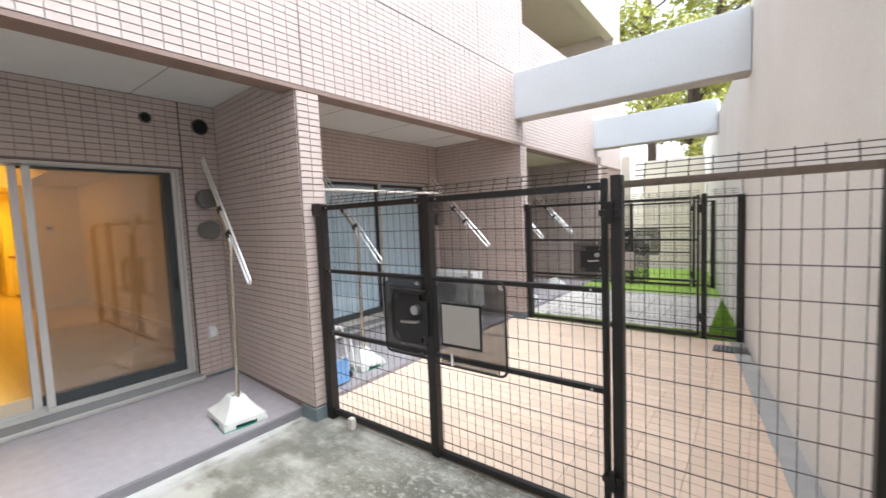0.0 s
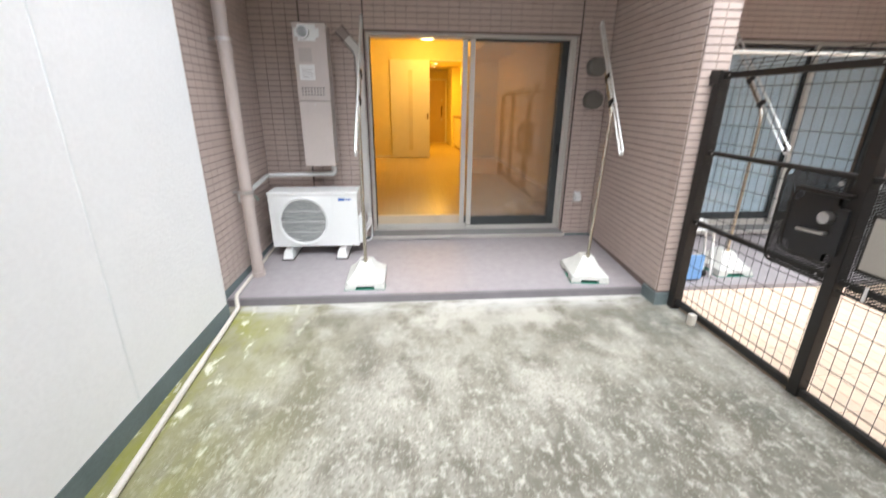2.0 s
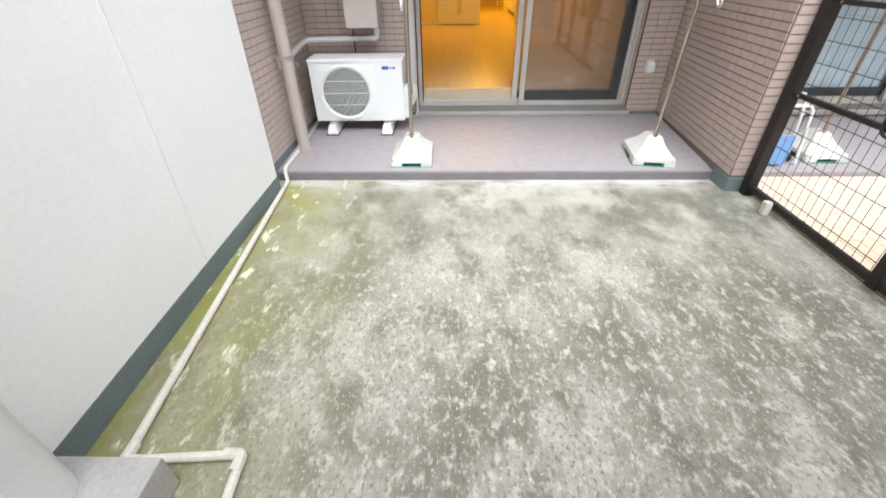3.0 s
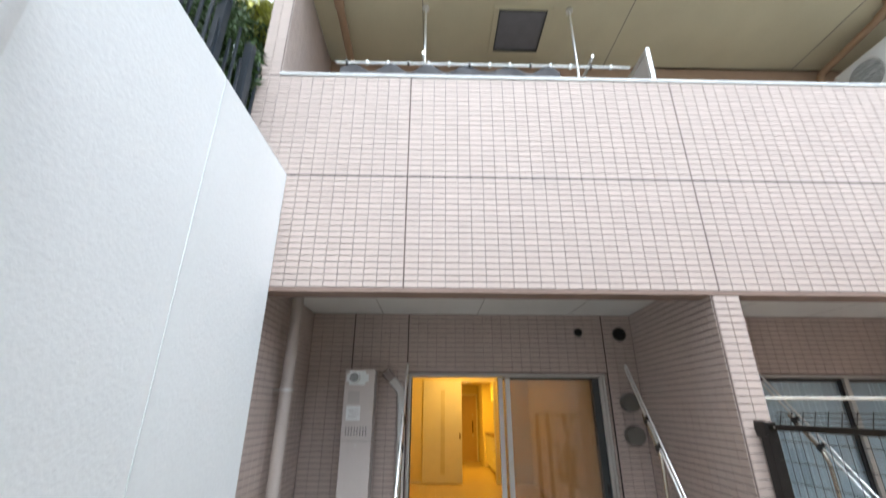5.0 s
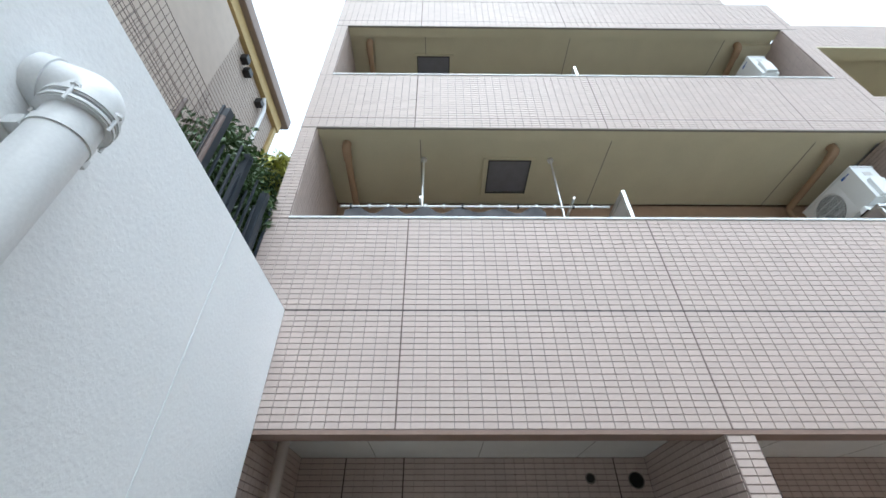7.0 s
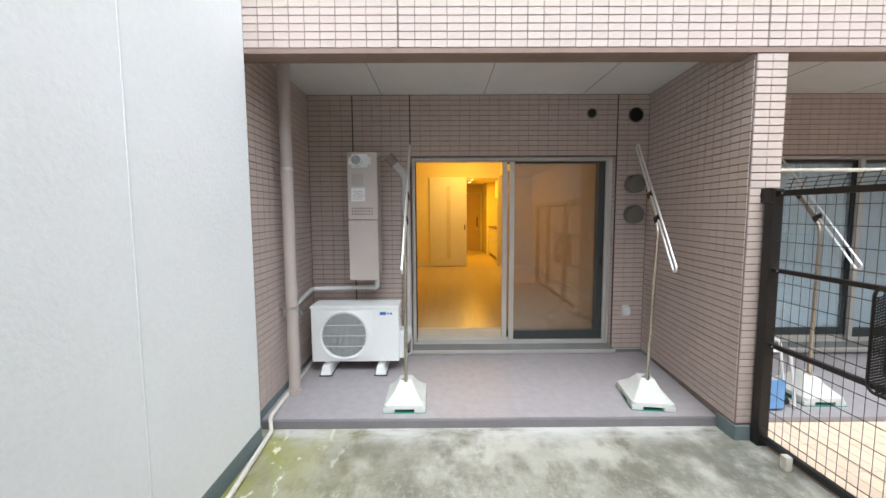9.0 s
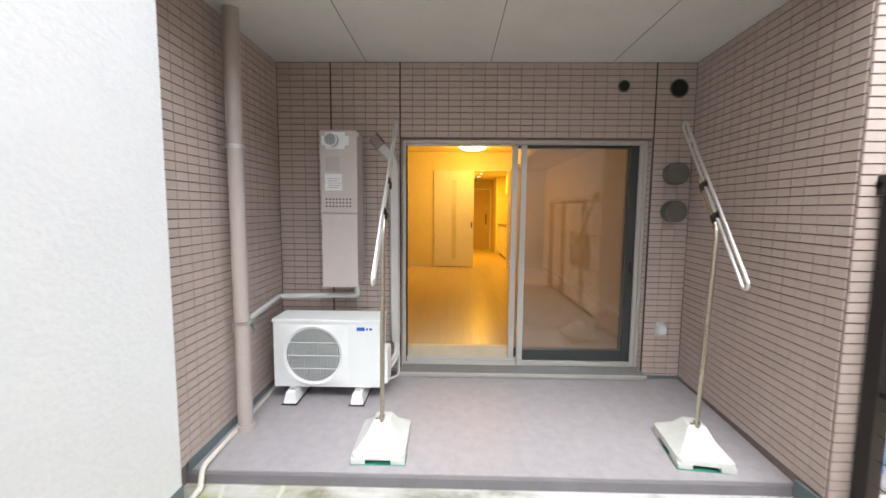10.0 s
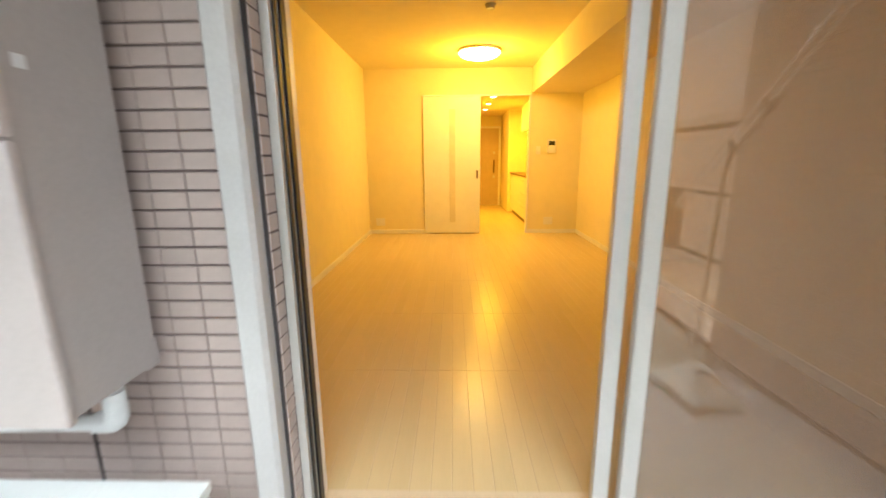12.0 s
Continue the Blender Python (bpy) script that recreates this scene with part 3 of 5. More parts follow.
    part("hatch_rim", boxes((-3.37, -3.35, hy - 0.28, hy + 0.28, z1 - 0.009, z1 + 0.01), (-2.80, -2.78, hy - 0.28, hy + 0.28, z1 - 0.009, z1 + 0.01), (-3.35, -2.80, hy - 0.28, hy - 0.265, z1 - 0.009, z1 + 0.01), (-3.35, -2.80, hy + 0.265, hy + 0.28, z1 - 0.009, z1 + 0.01)), ACDARK, h, "dark lid edge")
    part("hatch_lid", boxes((-3.35, -2.80, hy - 0.28, hy + 0.28, z1 + 0.008, z1 + 0.03)), HATCH, h, "dull grey steel lid")
    pn = thing("partition_screen", (-2.9, 2.5, z0 - 1.0), "grey partition board in a white frame between balconies", "partition", "balcony partitions")
    part("board", boxes((-3.62, -2.50, 2.485, 2.505, z0 - 0.95, z0 + 0.55)), PANEL, pn)
    part("frame", boxes((-2.50, -2.46, 2.475, 2.515, z0 - 1.0, z0 + 0.60), (-3.62, -2.50, 2.475, 2.515, z0 + 0.55, z0 + 0.60), bevel=0.004), ALUROD, pn)

# neighbouring, lower wing of the same building
for n, (z0, z1) in enumerate(((BEAM + 0.02, 4.33), (5.62, 6.83), (8.20, 8.95))):
    w = structure("wall_wing_%d" % (n + 1), boxes((FRONT - 0.2, FRONT - 0.02, 6.25, 11.6, z0, z1)), GROUT, "tiled parapet band of the lower wing")
    tile_face(w, (FRONT - 0.02, 0, 0), (0, 1, 0), (0, 0, 1), [(6.25, 8.9), (8.9, 11.6)], [(z0, z1)])
    structure("trim_wing_%d" % (n + 1), boxes((FRONT - 0.2, FRONT - 0.01, 6.25, 11.6, z0 - 0.03, z0 - 0.002)), TRIM if n == 0 else SOFFIT_UP, "soffit strip under the wing band", "trim")
    structure("ceiling_wing_%d" % (n + 1), boxes((BACK, FRONT - 0.2, 6.25, 11.6, z0 + 0.1, z0 + 0.2)), SOFFIT_UP, "cream painted ceiling of the wing's balcony", "ceiling")
structure("wall_wing_core", boxes((BACK - 0.3, BACK - 0.17, 6.25, 11.6, -0.05, 8.95)), UPBACK, "tan tiled wall of the lower wing")
structure("wall_wing_ends", boxes((BACK - 0.17, FRONT - 0.021, 11.05, 11.6, 2.6, 8.95), (BACK - 0.17, FRONT - 0.03, 6.25, 6.30, 4.33, 8.2)), FARWALL, "cream painted end walls of the lower wing")
structure("wall_core", boxes((-16.0, BACK - 0.22, EDGE, -1.0, 2.95, 12.4), (-16, -15.8, EDGE, 11.6, -0.05, 9), (-16, BACK - 0.4, 11.4, 11.6, -0.05, 8.9)), TRIM, "tiled outer wall of the apartment block")
structure("roof", boxes((-16.0, FRONT - 0.2, EDGE, 5.5, 11.7, 11.85), (-16.0, FRONT - 0.25, 5.5, 11.6, 8.7, 8.8)), SOFFIT_UP, "flat concrete roof", "roof")
structure("wall_bay_end", boxes((BACK - 0.1, FRONT - 0.05, 9.9, 10.05, -0.05, 2.74), (FRONT - 0.2, FRONT - 0.03, 9.9, 11.6, -0.05, 2.6)), TRIM, "brown tiled wall closing the far balcony")

# ---- retaining wall, garden wall, beams ----
structure("wall_white", boxes((FRONT + 0.004, 1.7, WHITE - 0.22, WHITE, 0.12, 3.535)), WHITEWALL, "tall white rendered retaining wall with a fine joint")
structure("trim_white_wall_bead", boxes((-1.250, -1.243, WHITE - 0.01, WHITE + 0.003, 0.12, 3.53)), ACWHITE, "fine white bead over a joint in the wall", "trim")
structure("baseboard_white_wall", boxes((FRONT - 0.004, 1.7, WHITE - 0.22, WHITE + 0.004, -0.05, 0.12)), BASEPAINT, "grey painted strip along the foot of the white wall", "trim")
structure("raised_ground", boxes((-60, 60, -60, WHITE - 0.22, -0.06, 3.36)), EARTH, "raised earth behind the retaining wall", "ground")


def slanted(y0, y1, z0, z1, thick=0.25):
    bm = bmesh.new()
    box(bm, 0, thick, y0, y1, z0, z1)
    for v in bm.verts:
        v.co.x += garden_x(v.co.y)
    return bm


structure("wall_garden", slanted(-1.2, 6.05, 0.0, 3.6), GARDENWALL, "tall warm white rendered garden wall")
structure("wall_garden_far", slanted(6.052, 14.0, 0.0, 3.25), GARDENWALL, "lower far part of the rendered garden wall")
structure("baseboard_garden_wall", slanted(-1.2, 14.0, -0.05, 0.0, 0.2), BASEPAINT, "grey foot of the garden wall", "trim")
structure("wall_far_end", boxes((-2.3, 0.2, 13.2, 13.4, -0.05, 2.9), (-2.3, -2.1, 11.6, 13.3, -0.05, 2.9)), FARWALL, "bright cream wall closing the far end of the gardens")
for n, (yf, z0, z1) in enumerate(((5.93, 2.915, 3.535), (9.45, 2.87, 3.45))):
    bm = bmesh.new()
    box(bm, FRONT - 0.01, 0, 0, 0.26, z0, z1, bevel=0.006, seg=1)
    for v in bm.verts:
        s = (v.co.x - FRONT) / -FRONT
        yy = yf - 0.145 * (v.co.x - FRONT) * 0 + v.co.y - 0.07 * s
        v.co.x = FRONT - 0.01 + s * (garden_x(yf) + 0.01 - FRONT)
        v.co.y = yy
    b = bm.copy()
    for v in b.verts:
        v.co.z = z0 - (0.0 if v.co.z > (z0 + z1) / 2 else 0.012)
    structure("trim_beam_%d" % (n + 1), b, BEAMSHADE, "bare brown underside of the strut beam", "trim")
    bmesh.ops.translate(bm, verts=bm.verts, vec=(0, 0, 0.001))
    structure("beam_%d" % (n + 1), bm, BEAMPAINT, "pale painted strut beam between the building and the garden wall", "beam")


# ---- window and room ----
def plate(bm, x0, x1, y0, y1, z0, z1, r, axis=1):
    """A slab with rounded corners as seen along the axis."""
    m = Matrix.Translation(((x0 + x1) / 2, (y0 + y1) / 2, (z0 + z1) / 2)) @ Matrix.Diagonal((x1 - x0, y1 - y0, z1 - z0, 1))
    vs = bmesh.ops.create_cube(bm, size=1, matrix=m)["verts"]
    es = [e for e in {e for v in vs for e in v.link_edges} if abs((e.verts[0].co - e.verts[1].co).normalized()[axis]) > 0.9]
    bmesh.ops.bevel(bm, geom=es, offset=r, segments=5, affect="EDGES")
    return bm


def frame_bars(x0, x1, y0, y1, z0, z1, b, bottom=None):
    bt = b if bottom is None else bottom
    return boxes((x0, x1, y0, y0 + b, z0, z1), (x0, x1, y1 - b, y1, z0, z1), (x0, x1, y0 + b, y1 - b, z1 - b, z1), (x0, x1, y0 + b, y1 - b, z0, z0 + bt), bevel=0.003)


def window(n, y, curtain):
    w = tagged(new("window_%d" % n), "sliding balcony window in a silver aluminium frame" + (" with pale curtains" if curtain else ", slid half open"), "window", kind="structure")
    ORIGIN[w.name] = Vector((0, 0, 0))
    f0, f1 = W0 + y + 0.0035, W1 + y - 0.0035
    part("window_frame", frame_bars(-3.985, -3.886, f0, f1, WZ0, WZ1, 0.026, 0.03), ALU, w)
    bm = boxes((-3.886, -3.775, W0 + y - 0.02, W1 + y + 0.02, 0.118, 0.168))
    for v in bm.verts:
        if v.co.x > -3.8 and v.co.z > 0.15:
            v.co.z -= 0.032
    part("window_sill", bm, SILL, w, "grey sloping metal sill")
    part("sill_lip", boxes((-3.779, -3.765, W0 + y - 0.035, W1 + y + 0.035, 0.112, 0.138), bevel=0.003), ALU, w)
    part("sill_strip", boxes((-3.83, -3.782, W0 + y - 0.02, W1 + y + 0.02, 0.085, 0.112)), ALU, w)
    part("track", boxes((-3.975, -3.945, f0 + 0.026, f1 - 0.026, 0.155, 0.200), (-3.962, -3.957, f0 + 0.026, f1 - 0.026, 0.200, 0.222), bevel=0.002), ALU, w)
    part("track", boxes((-3.925, -3.900, f0 + 0.026, f1 - 0.026, 0.155, 0.168), (-3.914, -3.910, f0 + 0.026, f1 - 0.026, 0.168, 0.182)), ALU, w)
    for s, (x0, y0, y1) in enumerate(((-3.932, 1.14, 2.13), (-3.972, 1.07, 2.12)) if not curtain else ((-3.932, 1.14, 2.13), (-3.972, 0.20, 1.19))):
        y0, y1 = y0 + y, y1 + y
        z0 = 0.213 if s == 0 else 0.226
        sash = part("sash", boxes((x0, x0 + 0.028, y1 - 0.07, y1, z0, 2.086), (x0, x0 + 0.028, y0 + 0.05, y1 - 0.07, z0, 0.306), (x0, x0 + 0.028, y0 + 0.05, y1 - 0.07, 2.066, 2.086), bevel=0.003), ALUDARK, w, "dark grey sash")
        part("stile", boxes((x0, x0 + 0.034, y0, y0 + 0.05, z0, 2.086), bevel=0.004), ALU, sash, "silver meeting stile")
        g = part("pane", boxes((x0 + 0.012, x0 + 0.017, y0 + 0.045, y1 - 0.065, 0.30, 2.07)), CLEAR if curtain else GLASS, sash)
        g.visible_shadow = False
        if s == 0:
            for r in ((x0, x0 + 0.042, y0 + 0.002, y1 + 0.036, 0.170, 0.211), (x0, x0 + 0.042, y0 + 0.002, y1 + 0.036, 2.088, 2.097), (x0 + 0.003, x0 + 0.042, y1 + 0.002, y1 + 0.036, 0.211, 2.088)):
                part("sash_edge", boxes(r, bevel=0.003), ALU, sash, "silver outer edge")
    if not curtain:
        part("jamb_lining", boxes((-4.02, -3.985, W0 + 0.004, W0 + 0.034, 0.30, WZ1 - 0.01), (-4.02, -3.985, W1 - 0.034, W1 - 0.004, 0.30, WZ1 - 0.01), (-4.02, -3.985, W0 + 0.034, W1 - 0.034, WZ1 - 0.035, WZ1 - 0.01)), ROOMDOOR, w, "white inner lining")
        # threshold's yellow cream colour stands in for lamplight from the room
        part("floor_lining", boxes((-4.02, -3.984, W0 + 0.034, W1 - 0.034, 0.20, 0.309), (-3.984, -3.966, W0 + 0.032, 1.065, 0.223, 0.307)), ROOMGAP, w, "pale inner threshold with the room's warm light in its colour")
        part("gasket", boxes((-3.975, -3.945, W0 + 0.030, W0 + 0.038, 0.225, 2.085)), BLACKPLASTIC, w, "black rubber gasket")
        part("gasket", boxes((-3.92, -3.905, W0 + 0.030, W0 + 0.036, 0.185, 2.085)), BLACKPLASTIC, w, "black rubber gasket")
        part("latch", boxes((-3.904, -3.894, 2.085, 2.11, 1.00, 1.10), bevel=0.003), BLACKPLASTIC, w)
    else:
        bm = bmesh.new()
        cols = [(-4.004 + 0.018 * math.sin(i * 1.3) + 0.01 * math.sin(i * 0.37), W0 + y + 0.02 + i * 0.0123) for i in range(158)]
        lo = [bm.verts.new((a, b, 0.29)) for a, b in cols]
        hi = [bm.verts.new((a, b, 2.06)) for a, b in cols]
        for i in range(len(cols) - 1):
            bm.faces.new((lo[i], lo[i + 1], hi[i + 1], hi[i]))
        me = finish("curtain", bm, CURTAIN)
        tagged(new("curtain", me), "pale blue gathered curtain drawn behind the window", "curtain")


window(1, 0, False)
window(2, PITCH, True)
window(3, 2 * PITCH, True)

RX, RZ, RC = -9.21, 0.306, 2.745
RL, RR = -0.70, 2.53
structure("wall_room", boxes((RX - 0.1, BACK - 0.16, RL - 0.1, RL, RZ - 0.3, RC + 0.1), (RX - 0.1, BACK - 0.16, RR, RR + 0.1, RZ - 0.3, RC + 0.1),
                             (RX - 0.1, RX, RL, 1.02, RZ, RC + 0.1), (RX - 0.1, RX, 1.755, RR, RZ, RC + 0.1), (RX - 0.1, RX, 1.02, 1.755, 2.353, RC + 0.1),
                             (BACK - 0.18, BACK - 0.165, RL, W0, RZ - 0.1, RC), (BACK - 0.18, BACK - 0.165, W1, RR, RZ - 0.1, RC), (BACK - 0.18, BACK - 0.165, W0, W1, WZ1, RC)), ROOMWALL, "plain white papered walls of the lit room")
structure("ceiling_room", boxes((RX, BACK - 0.16, RL, RR, RC, RC + 0.1), (RX, BACK - 0.16, 1.775, RR, 2.385, RC)), ROOMWALL, "white room ceiling with a boxed beam along one side", "ceiling")
fl = structure("floor_room", boxes((RX - 4.1, BACK - 0.17, RL, RR, RZ - 0.2, RZ - 0.0012)), ROOMGAP, "glossy pale wooden floor of the empty room", "floor")
tile_face(fl, (0, 0, RZ - 0.0012), (1, 0, 0), (0, 1, 0), [(RX, BACK - 0.17)], [(RL, RR)], near=(-6.9, 0, -2, 4), pu=0.909, pv=0.0762, joint=0.0010, proud=0.0012, material=ROOMFLOOR, name="plank")
tile_face(fl, (0, 0, RZ - 0.0012), (1, 0, 0), (0, 1, 0), [(-13.27, RX)], [(0.9, 2.35)], pu=0.909, pv=0.0762, joint=0.0010, proud=0.0012, material=ROOMFLOOR, name="plank")
structure("baseboard_room", boxes((RX, BACK - 0.2, RL, RL + 0.012, RZ, RZ + 0.06), (RX, BACK - 0.2, RR - 0.012, RR, RZ, RZ + 0.06), (RX, RX + 0.012, RL, 0.16, RZ, RZ + 0.06), (RX, RX + 0.012, 1.78, RR, RZ, RZ + 0.06)), ROOMDOOR, "white skirting board", "trim")
structure("wall_corridor", boxes((-13.37, -13.27, 0.8, 2.5, RZ, 2.5), (-13.27, RX - 0.1, 0.80, 0.90, RZ, 2.5), (-13.27, RX - 0.1, 2.35, 2.45, RZ, 2.5), (-13.27, -11.9, 1.80, 2.35, RZ, 2.5)), ROOMWALL, "white walls of the lit corridor")
structure("ceiling_corridor", boxes((-13.27, RX - 0.1, 0.9, 2.35, 2.45, 2.55)), ROOMWALL, "white corridor ceiling", "ceiling")
d = tagged(new("door_1"), "white sliding door with a narrow frosted strip, pushed aside", "door", kind="structure")
ORIGIN[d.name] = Vector((0, 0, 0))
part("leaf", boxes((RX + 0.004, RX + 0.04, 0.172, 1.025, RZ + 0.012, 2.35), bevel=0.004), ROOMDOOR, d)
part("light_strip", boxes((RX + 0.038, RX + 0.044, 0.56, 0.65, RZ + 0.18, 2.17), bevel=0.002), SLOT, d, "narrow frosted strip")
part("pull", boxes((RX + 0.038, RX + 0.046, 0.965, 0.995, 1.16, 1.28), bevel=0.003), DARKTOP, d, "dark recessed pull")
# dark strip put in as the shadow under the door leaf
part("floor_shadow_rail", boxes((RX + 0.006, RX + 0.038, 0.25, 0.96, RZ + 0.002, RZ + 0.012)), DARKTOP, d)
part("head_rail", boxes((RX, RX + 0.045, 0.16, 1.77, 2.352, 2.372), bevel=0.002), ROOMDOOR, d)
part("jamb", boxes((RX - 0.1, RX + 0.012, 1.745, 1.77, RZ, 2.352)), ROOMDOOR, d)
d = tagged(new("door_2"), "tan entrance door at the end of the corridor", "door", kind="structure")
ORIGIN[d.name] = Vector((0, 0, 0))
part("leaf", boxes((-13.268, -13.235, 1.02, 1.735, RZ, 2.17), bevel=0.004), ENTRY, d)
part("door_frame", frame_bars(-13.268, -13.225, 0.97, 1.785, RZ, 2.215, 0.05, 0.004), ROOMDOOR, d)
part("door_handle", boxes((-13.235, -13.20, 1.60, 1.64, 1.10, 1.42), bevel=0.006), DARKTOP, d, "dark pull handle")
part("lock", boxes((-13.235, -13.215, 1.60, 1.65, 1.56, 1.62), (-13.235, -13.215, 1.60, 1.65, 0.98, 1.04), bevel=0.004), CHROME, d)
kt = thing("kitchen_counter", (-10.9, 2.1, RZ), "white kitchen unit with a dark worktop beside the corridor", "kitchen unit")
part("body", boxes((-11.85, -9.9, 1.86, 2.34, RZ + 0.09, 1.13), bevel=0.004), ROOMDOOR, kt)
part("plinth", boxes((-11.85, -9.9, 1.91, 2.34, RZ, RZ + 0.09)), DARKTOP, kt, "dark recessed plinth")
part("worktop", boxes((-11.88, -9.88, 1.84, 2.345, 1.13, 1.16), bevel=0.005), DARKTOP, kt, "dark worktop")
for i in range(3):
    part("drawer_front", boxes((-10.6, -9.93, 1.848, 1.862, RZ + 0.12 + i * 0.235, RZ + 0.335 + i * 0.235), bevel=0.003), ROOMDOOR, kt)
    part("drawer_handle", boxes((-10.45, -10.1, 1.832, 1.85, RZ + 0.29 + i * 0.235, RZ + 0.302 + i * 0.235)), CHROME, kt)
solid("range_hood", boxes((-11.2, -10.5, 1.95, 2.34, 1.95, 2.45), bevel=0.01), ROOMDOOR, "white range hood above the kitchen worktop", "hood")
lp = thing("ceiling_lamp", (-8.2, 0.94, RC - 0.11), "round glowing ceiling lamp with a warm light", "lamp")
bm = bmesh.new()
bmesh.ops.create_uvsphere(bm, u_segments=32, v_segments=12, radius=0.25, matrix=Matrix.Translation((-8.2, 0.94, RC - 0.035)) @ Matrix.Diagonal((1, 1, 0.3, 1)))
part("diffuser", bm, LAMPGLOW, lp)
part("ceiling_plate", rod(bmesh.new(), (-8.2, 0.94, RC - 0.03), (-8.2, 0.94, RC), 0.262, 32), ROOMDOOR, lp)
sm = thing("smoke_alarm", (-6.68, 0.94, RC - 0.04), "small round smoke alarm on the ceiling", "alarm")
part("housing", rod(bmesh.new(), (-6.68, 0.94, RC - 0.035), (-6.68, 0.94, RC), 0.035, 20, 0.05), PLATE, sm)
for i, xx in enumerate((-10.0, -10.9, -11.8)):
    dl = thing("downlight", (xx, 1.28, 2.44), "small glowing round downlight in the corridor ceiling", "lamp", "corridor downlights")
    part("lens", rod(bmesh.new(), (xx, 1.28, 2.444), (xx, 1.28, 2.452), 0.05, 20), DOWNGLOW, dl)
    part("trim_ring", tube(bmesh.new(), [(xx + 0.058 * math.cos(a), 1.28 + 0.058 * math.sin(a), 2.446) for a in [math.pi * k / 12 for k in range(24)]], 0.008, 6, closed=True), ROOMDOOR, dl)
ic = thing("intercom", (RX, 2.09, 1.58), "white wall intercom with a small dark screen", "intercom")
part("housing", boxes((RX, RX + 0.025, 2.03, 2.16, 1.53, 1.73), bevel=0.005), ROOMDOOR, ic)
part("display", boxes((RX + 0.024, RX + 0.028, 2.05, 2.14, 1.64, 1.70)), BLACKPLASTIC, ic, "dark screen")
for yy, zz, nm in ((1.90, 1.57, "light switch"), (-0.53, 0.49, "wall socket"), (2.09, 0.50, "wall socket")):
    sw = thing(nm.replace(" ", "_"), (RX, yy, zz - 0.06), "small cream %s plate on the room wall" % nm, nm.split()[1], "wall plates")
    part("cover", boxes((RX, RX + 0.009, yy - (0.035 if yy > 1.8 and zz > 1 else 0.07), yy + (0.035 if yy > 1.8 and zz > 1 else 0.07), zz - 0.06, zz + 0.06), bevel=0.003), ROOMDOOR, sw)
    part("rocker", boxes((RX + 0.008, RX + 0.013, yy - 0.02, yy + 0.02, zz - 0.035, zz + 0.035), bevel=0.002), ROOMDOOR, sw)


# ---- laundry pole stands ----
def laundry_stand(x, y, z):
    st = thing("laundry_pole_stand", (x, y, z), "bent steel laundry pole stand on a pale cement-filled base", "laundry stand", "laundry pole stands")
    bm = bmesh.new()
    rings = []
    for zz, hx, hy in ((0.032, 0.212, 0.158), (0.06, 0.208, 0.154), (0.075, 0.185, 0.135), (0.13, 0.105, 0.085), (0.185, 0.06, 0.055), (0.195, 0.045, 0.045)):
        r = []
        for sx, sy in ((1, 1), (-1, 1), (-1, -1), (1, -1)):
            c = 0.12 * min(hx, hy)
            pts = [(sx * hx, sy * (hy - c)), (sx * (hx - c), sy * hy)]
            r += [bm.verts.new((x + a, y + b, z + zz)) for a, b in (pts if sx * sy > 0 else pts[::-1])]
        rings.append(r)
    for a, b in zip(rings, rings[1:]):
        for i in range(8):
            bm.faces.new((a[i], a[(i + 1) % 8], b[(i + 1) % 8], b[i]))
    bm.faces.new(rings[0][::-1])
    bm.faces.new(rings[-1])
    part("base", bm, BASEPLASTIC, st)
    for sx in (-1, 1):
        for sy in (-1, 1):
            part("foot", boxes((x + sx * 0.09, x + sx * 0.212, y + sy * 0.075, y + sy * 0.158, z + 0.004, z + 0.034), bevel=0.004), BASEPLASTIC, st)
    part("rubber_mat", boxes((x - 0.215, x + 0.215, y - 0.162, y + 0.162, z, z + 0.005)), GREENMAT, st, "thin green rubber sheet under the base")
    px = x + 0.045
    dx, dz = -0.683, 0.730
    b = Vector((px - 0.005, y + 0.012, z + 1.385))
    d, n = Vector((dx, 0, dz)), Vector((dz, 0, -dx))
    part("pole", tube(bmesh.new(), [(px, y, z + 0.17), b, b + d * 0.40], 0.0138, 14, bend=0.09), STEEL, st)
    part("socket", rod(bmesh.new(), (px, y, z + 0.16), (px, y, z + 0.215), 0.019, 14), STEEL, st)
    part("wing_screw", boxes((px - 0.008, px + 0.008, y - 0.04, y - 0.015, z + 0.195, z + 0.207), bevel=0.002), CHROME, st)
    e0, e1 = b + n * 0.026 - d * 0.42, b + n * 0.026 + d * 0.90
    f0, f1 = e0 + n * 0.05, e1 + n * 0.05
    loop = []
    for p, q, s in ((e0, f0, -1), (f1, e1, 1)):
        c = (p + q) / 2
        loop += [c + (p - c) * math.cos(a) + d * s * 0.025 * math.sin(a) for a in [math.pi * k / 8 for k in range(9)]]
    lp = part("rod_loop", tube(bmesh.new(), loop, 0.0085, 10, closed=True), ALUROD, st, "long satin aluminium loop")
    part("cross_piece", rod(bmesh.new(), e1 - d * 0.16, e1 - d * 0.16 + n * 0.05, 0.010), ALUROD, lp)
    for s in (0.07, 0.33):
        c = b + d * s
        bm = bmesh.new()
        rod(bm, c - d * 0.022, c + d * 0.022, 0.020, 14)
        rod(bm, c + n * 0.026 - d * 0.018, c + n * 0.026 + d * 0.018, 0.016, 14)
        rod(bm, c + n * 0.01, c + n * 0.062, 0.014, 10)
        part("clamp", bm, BLACKPLASTIC, st, "black plastic clamp")
    return st


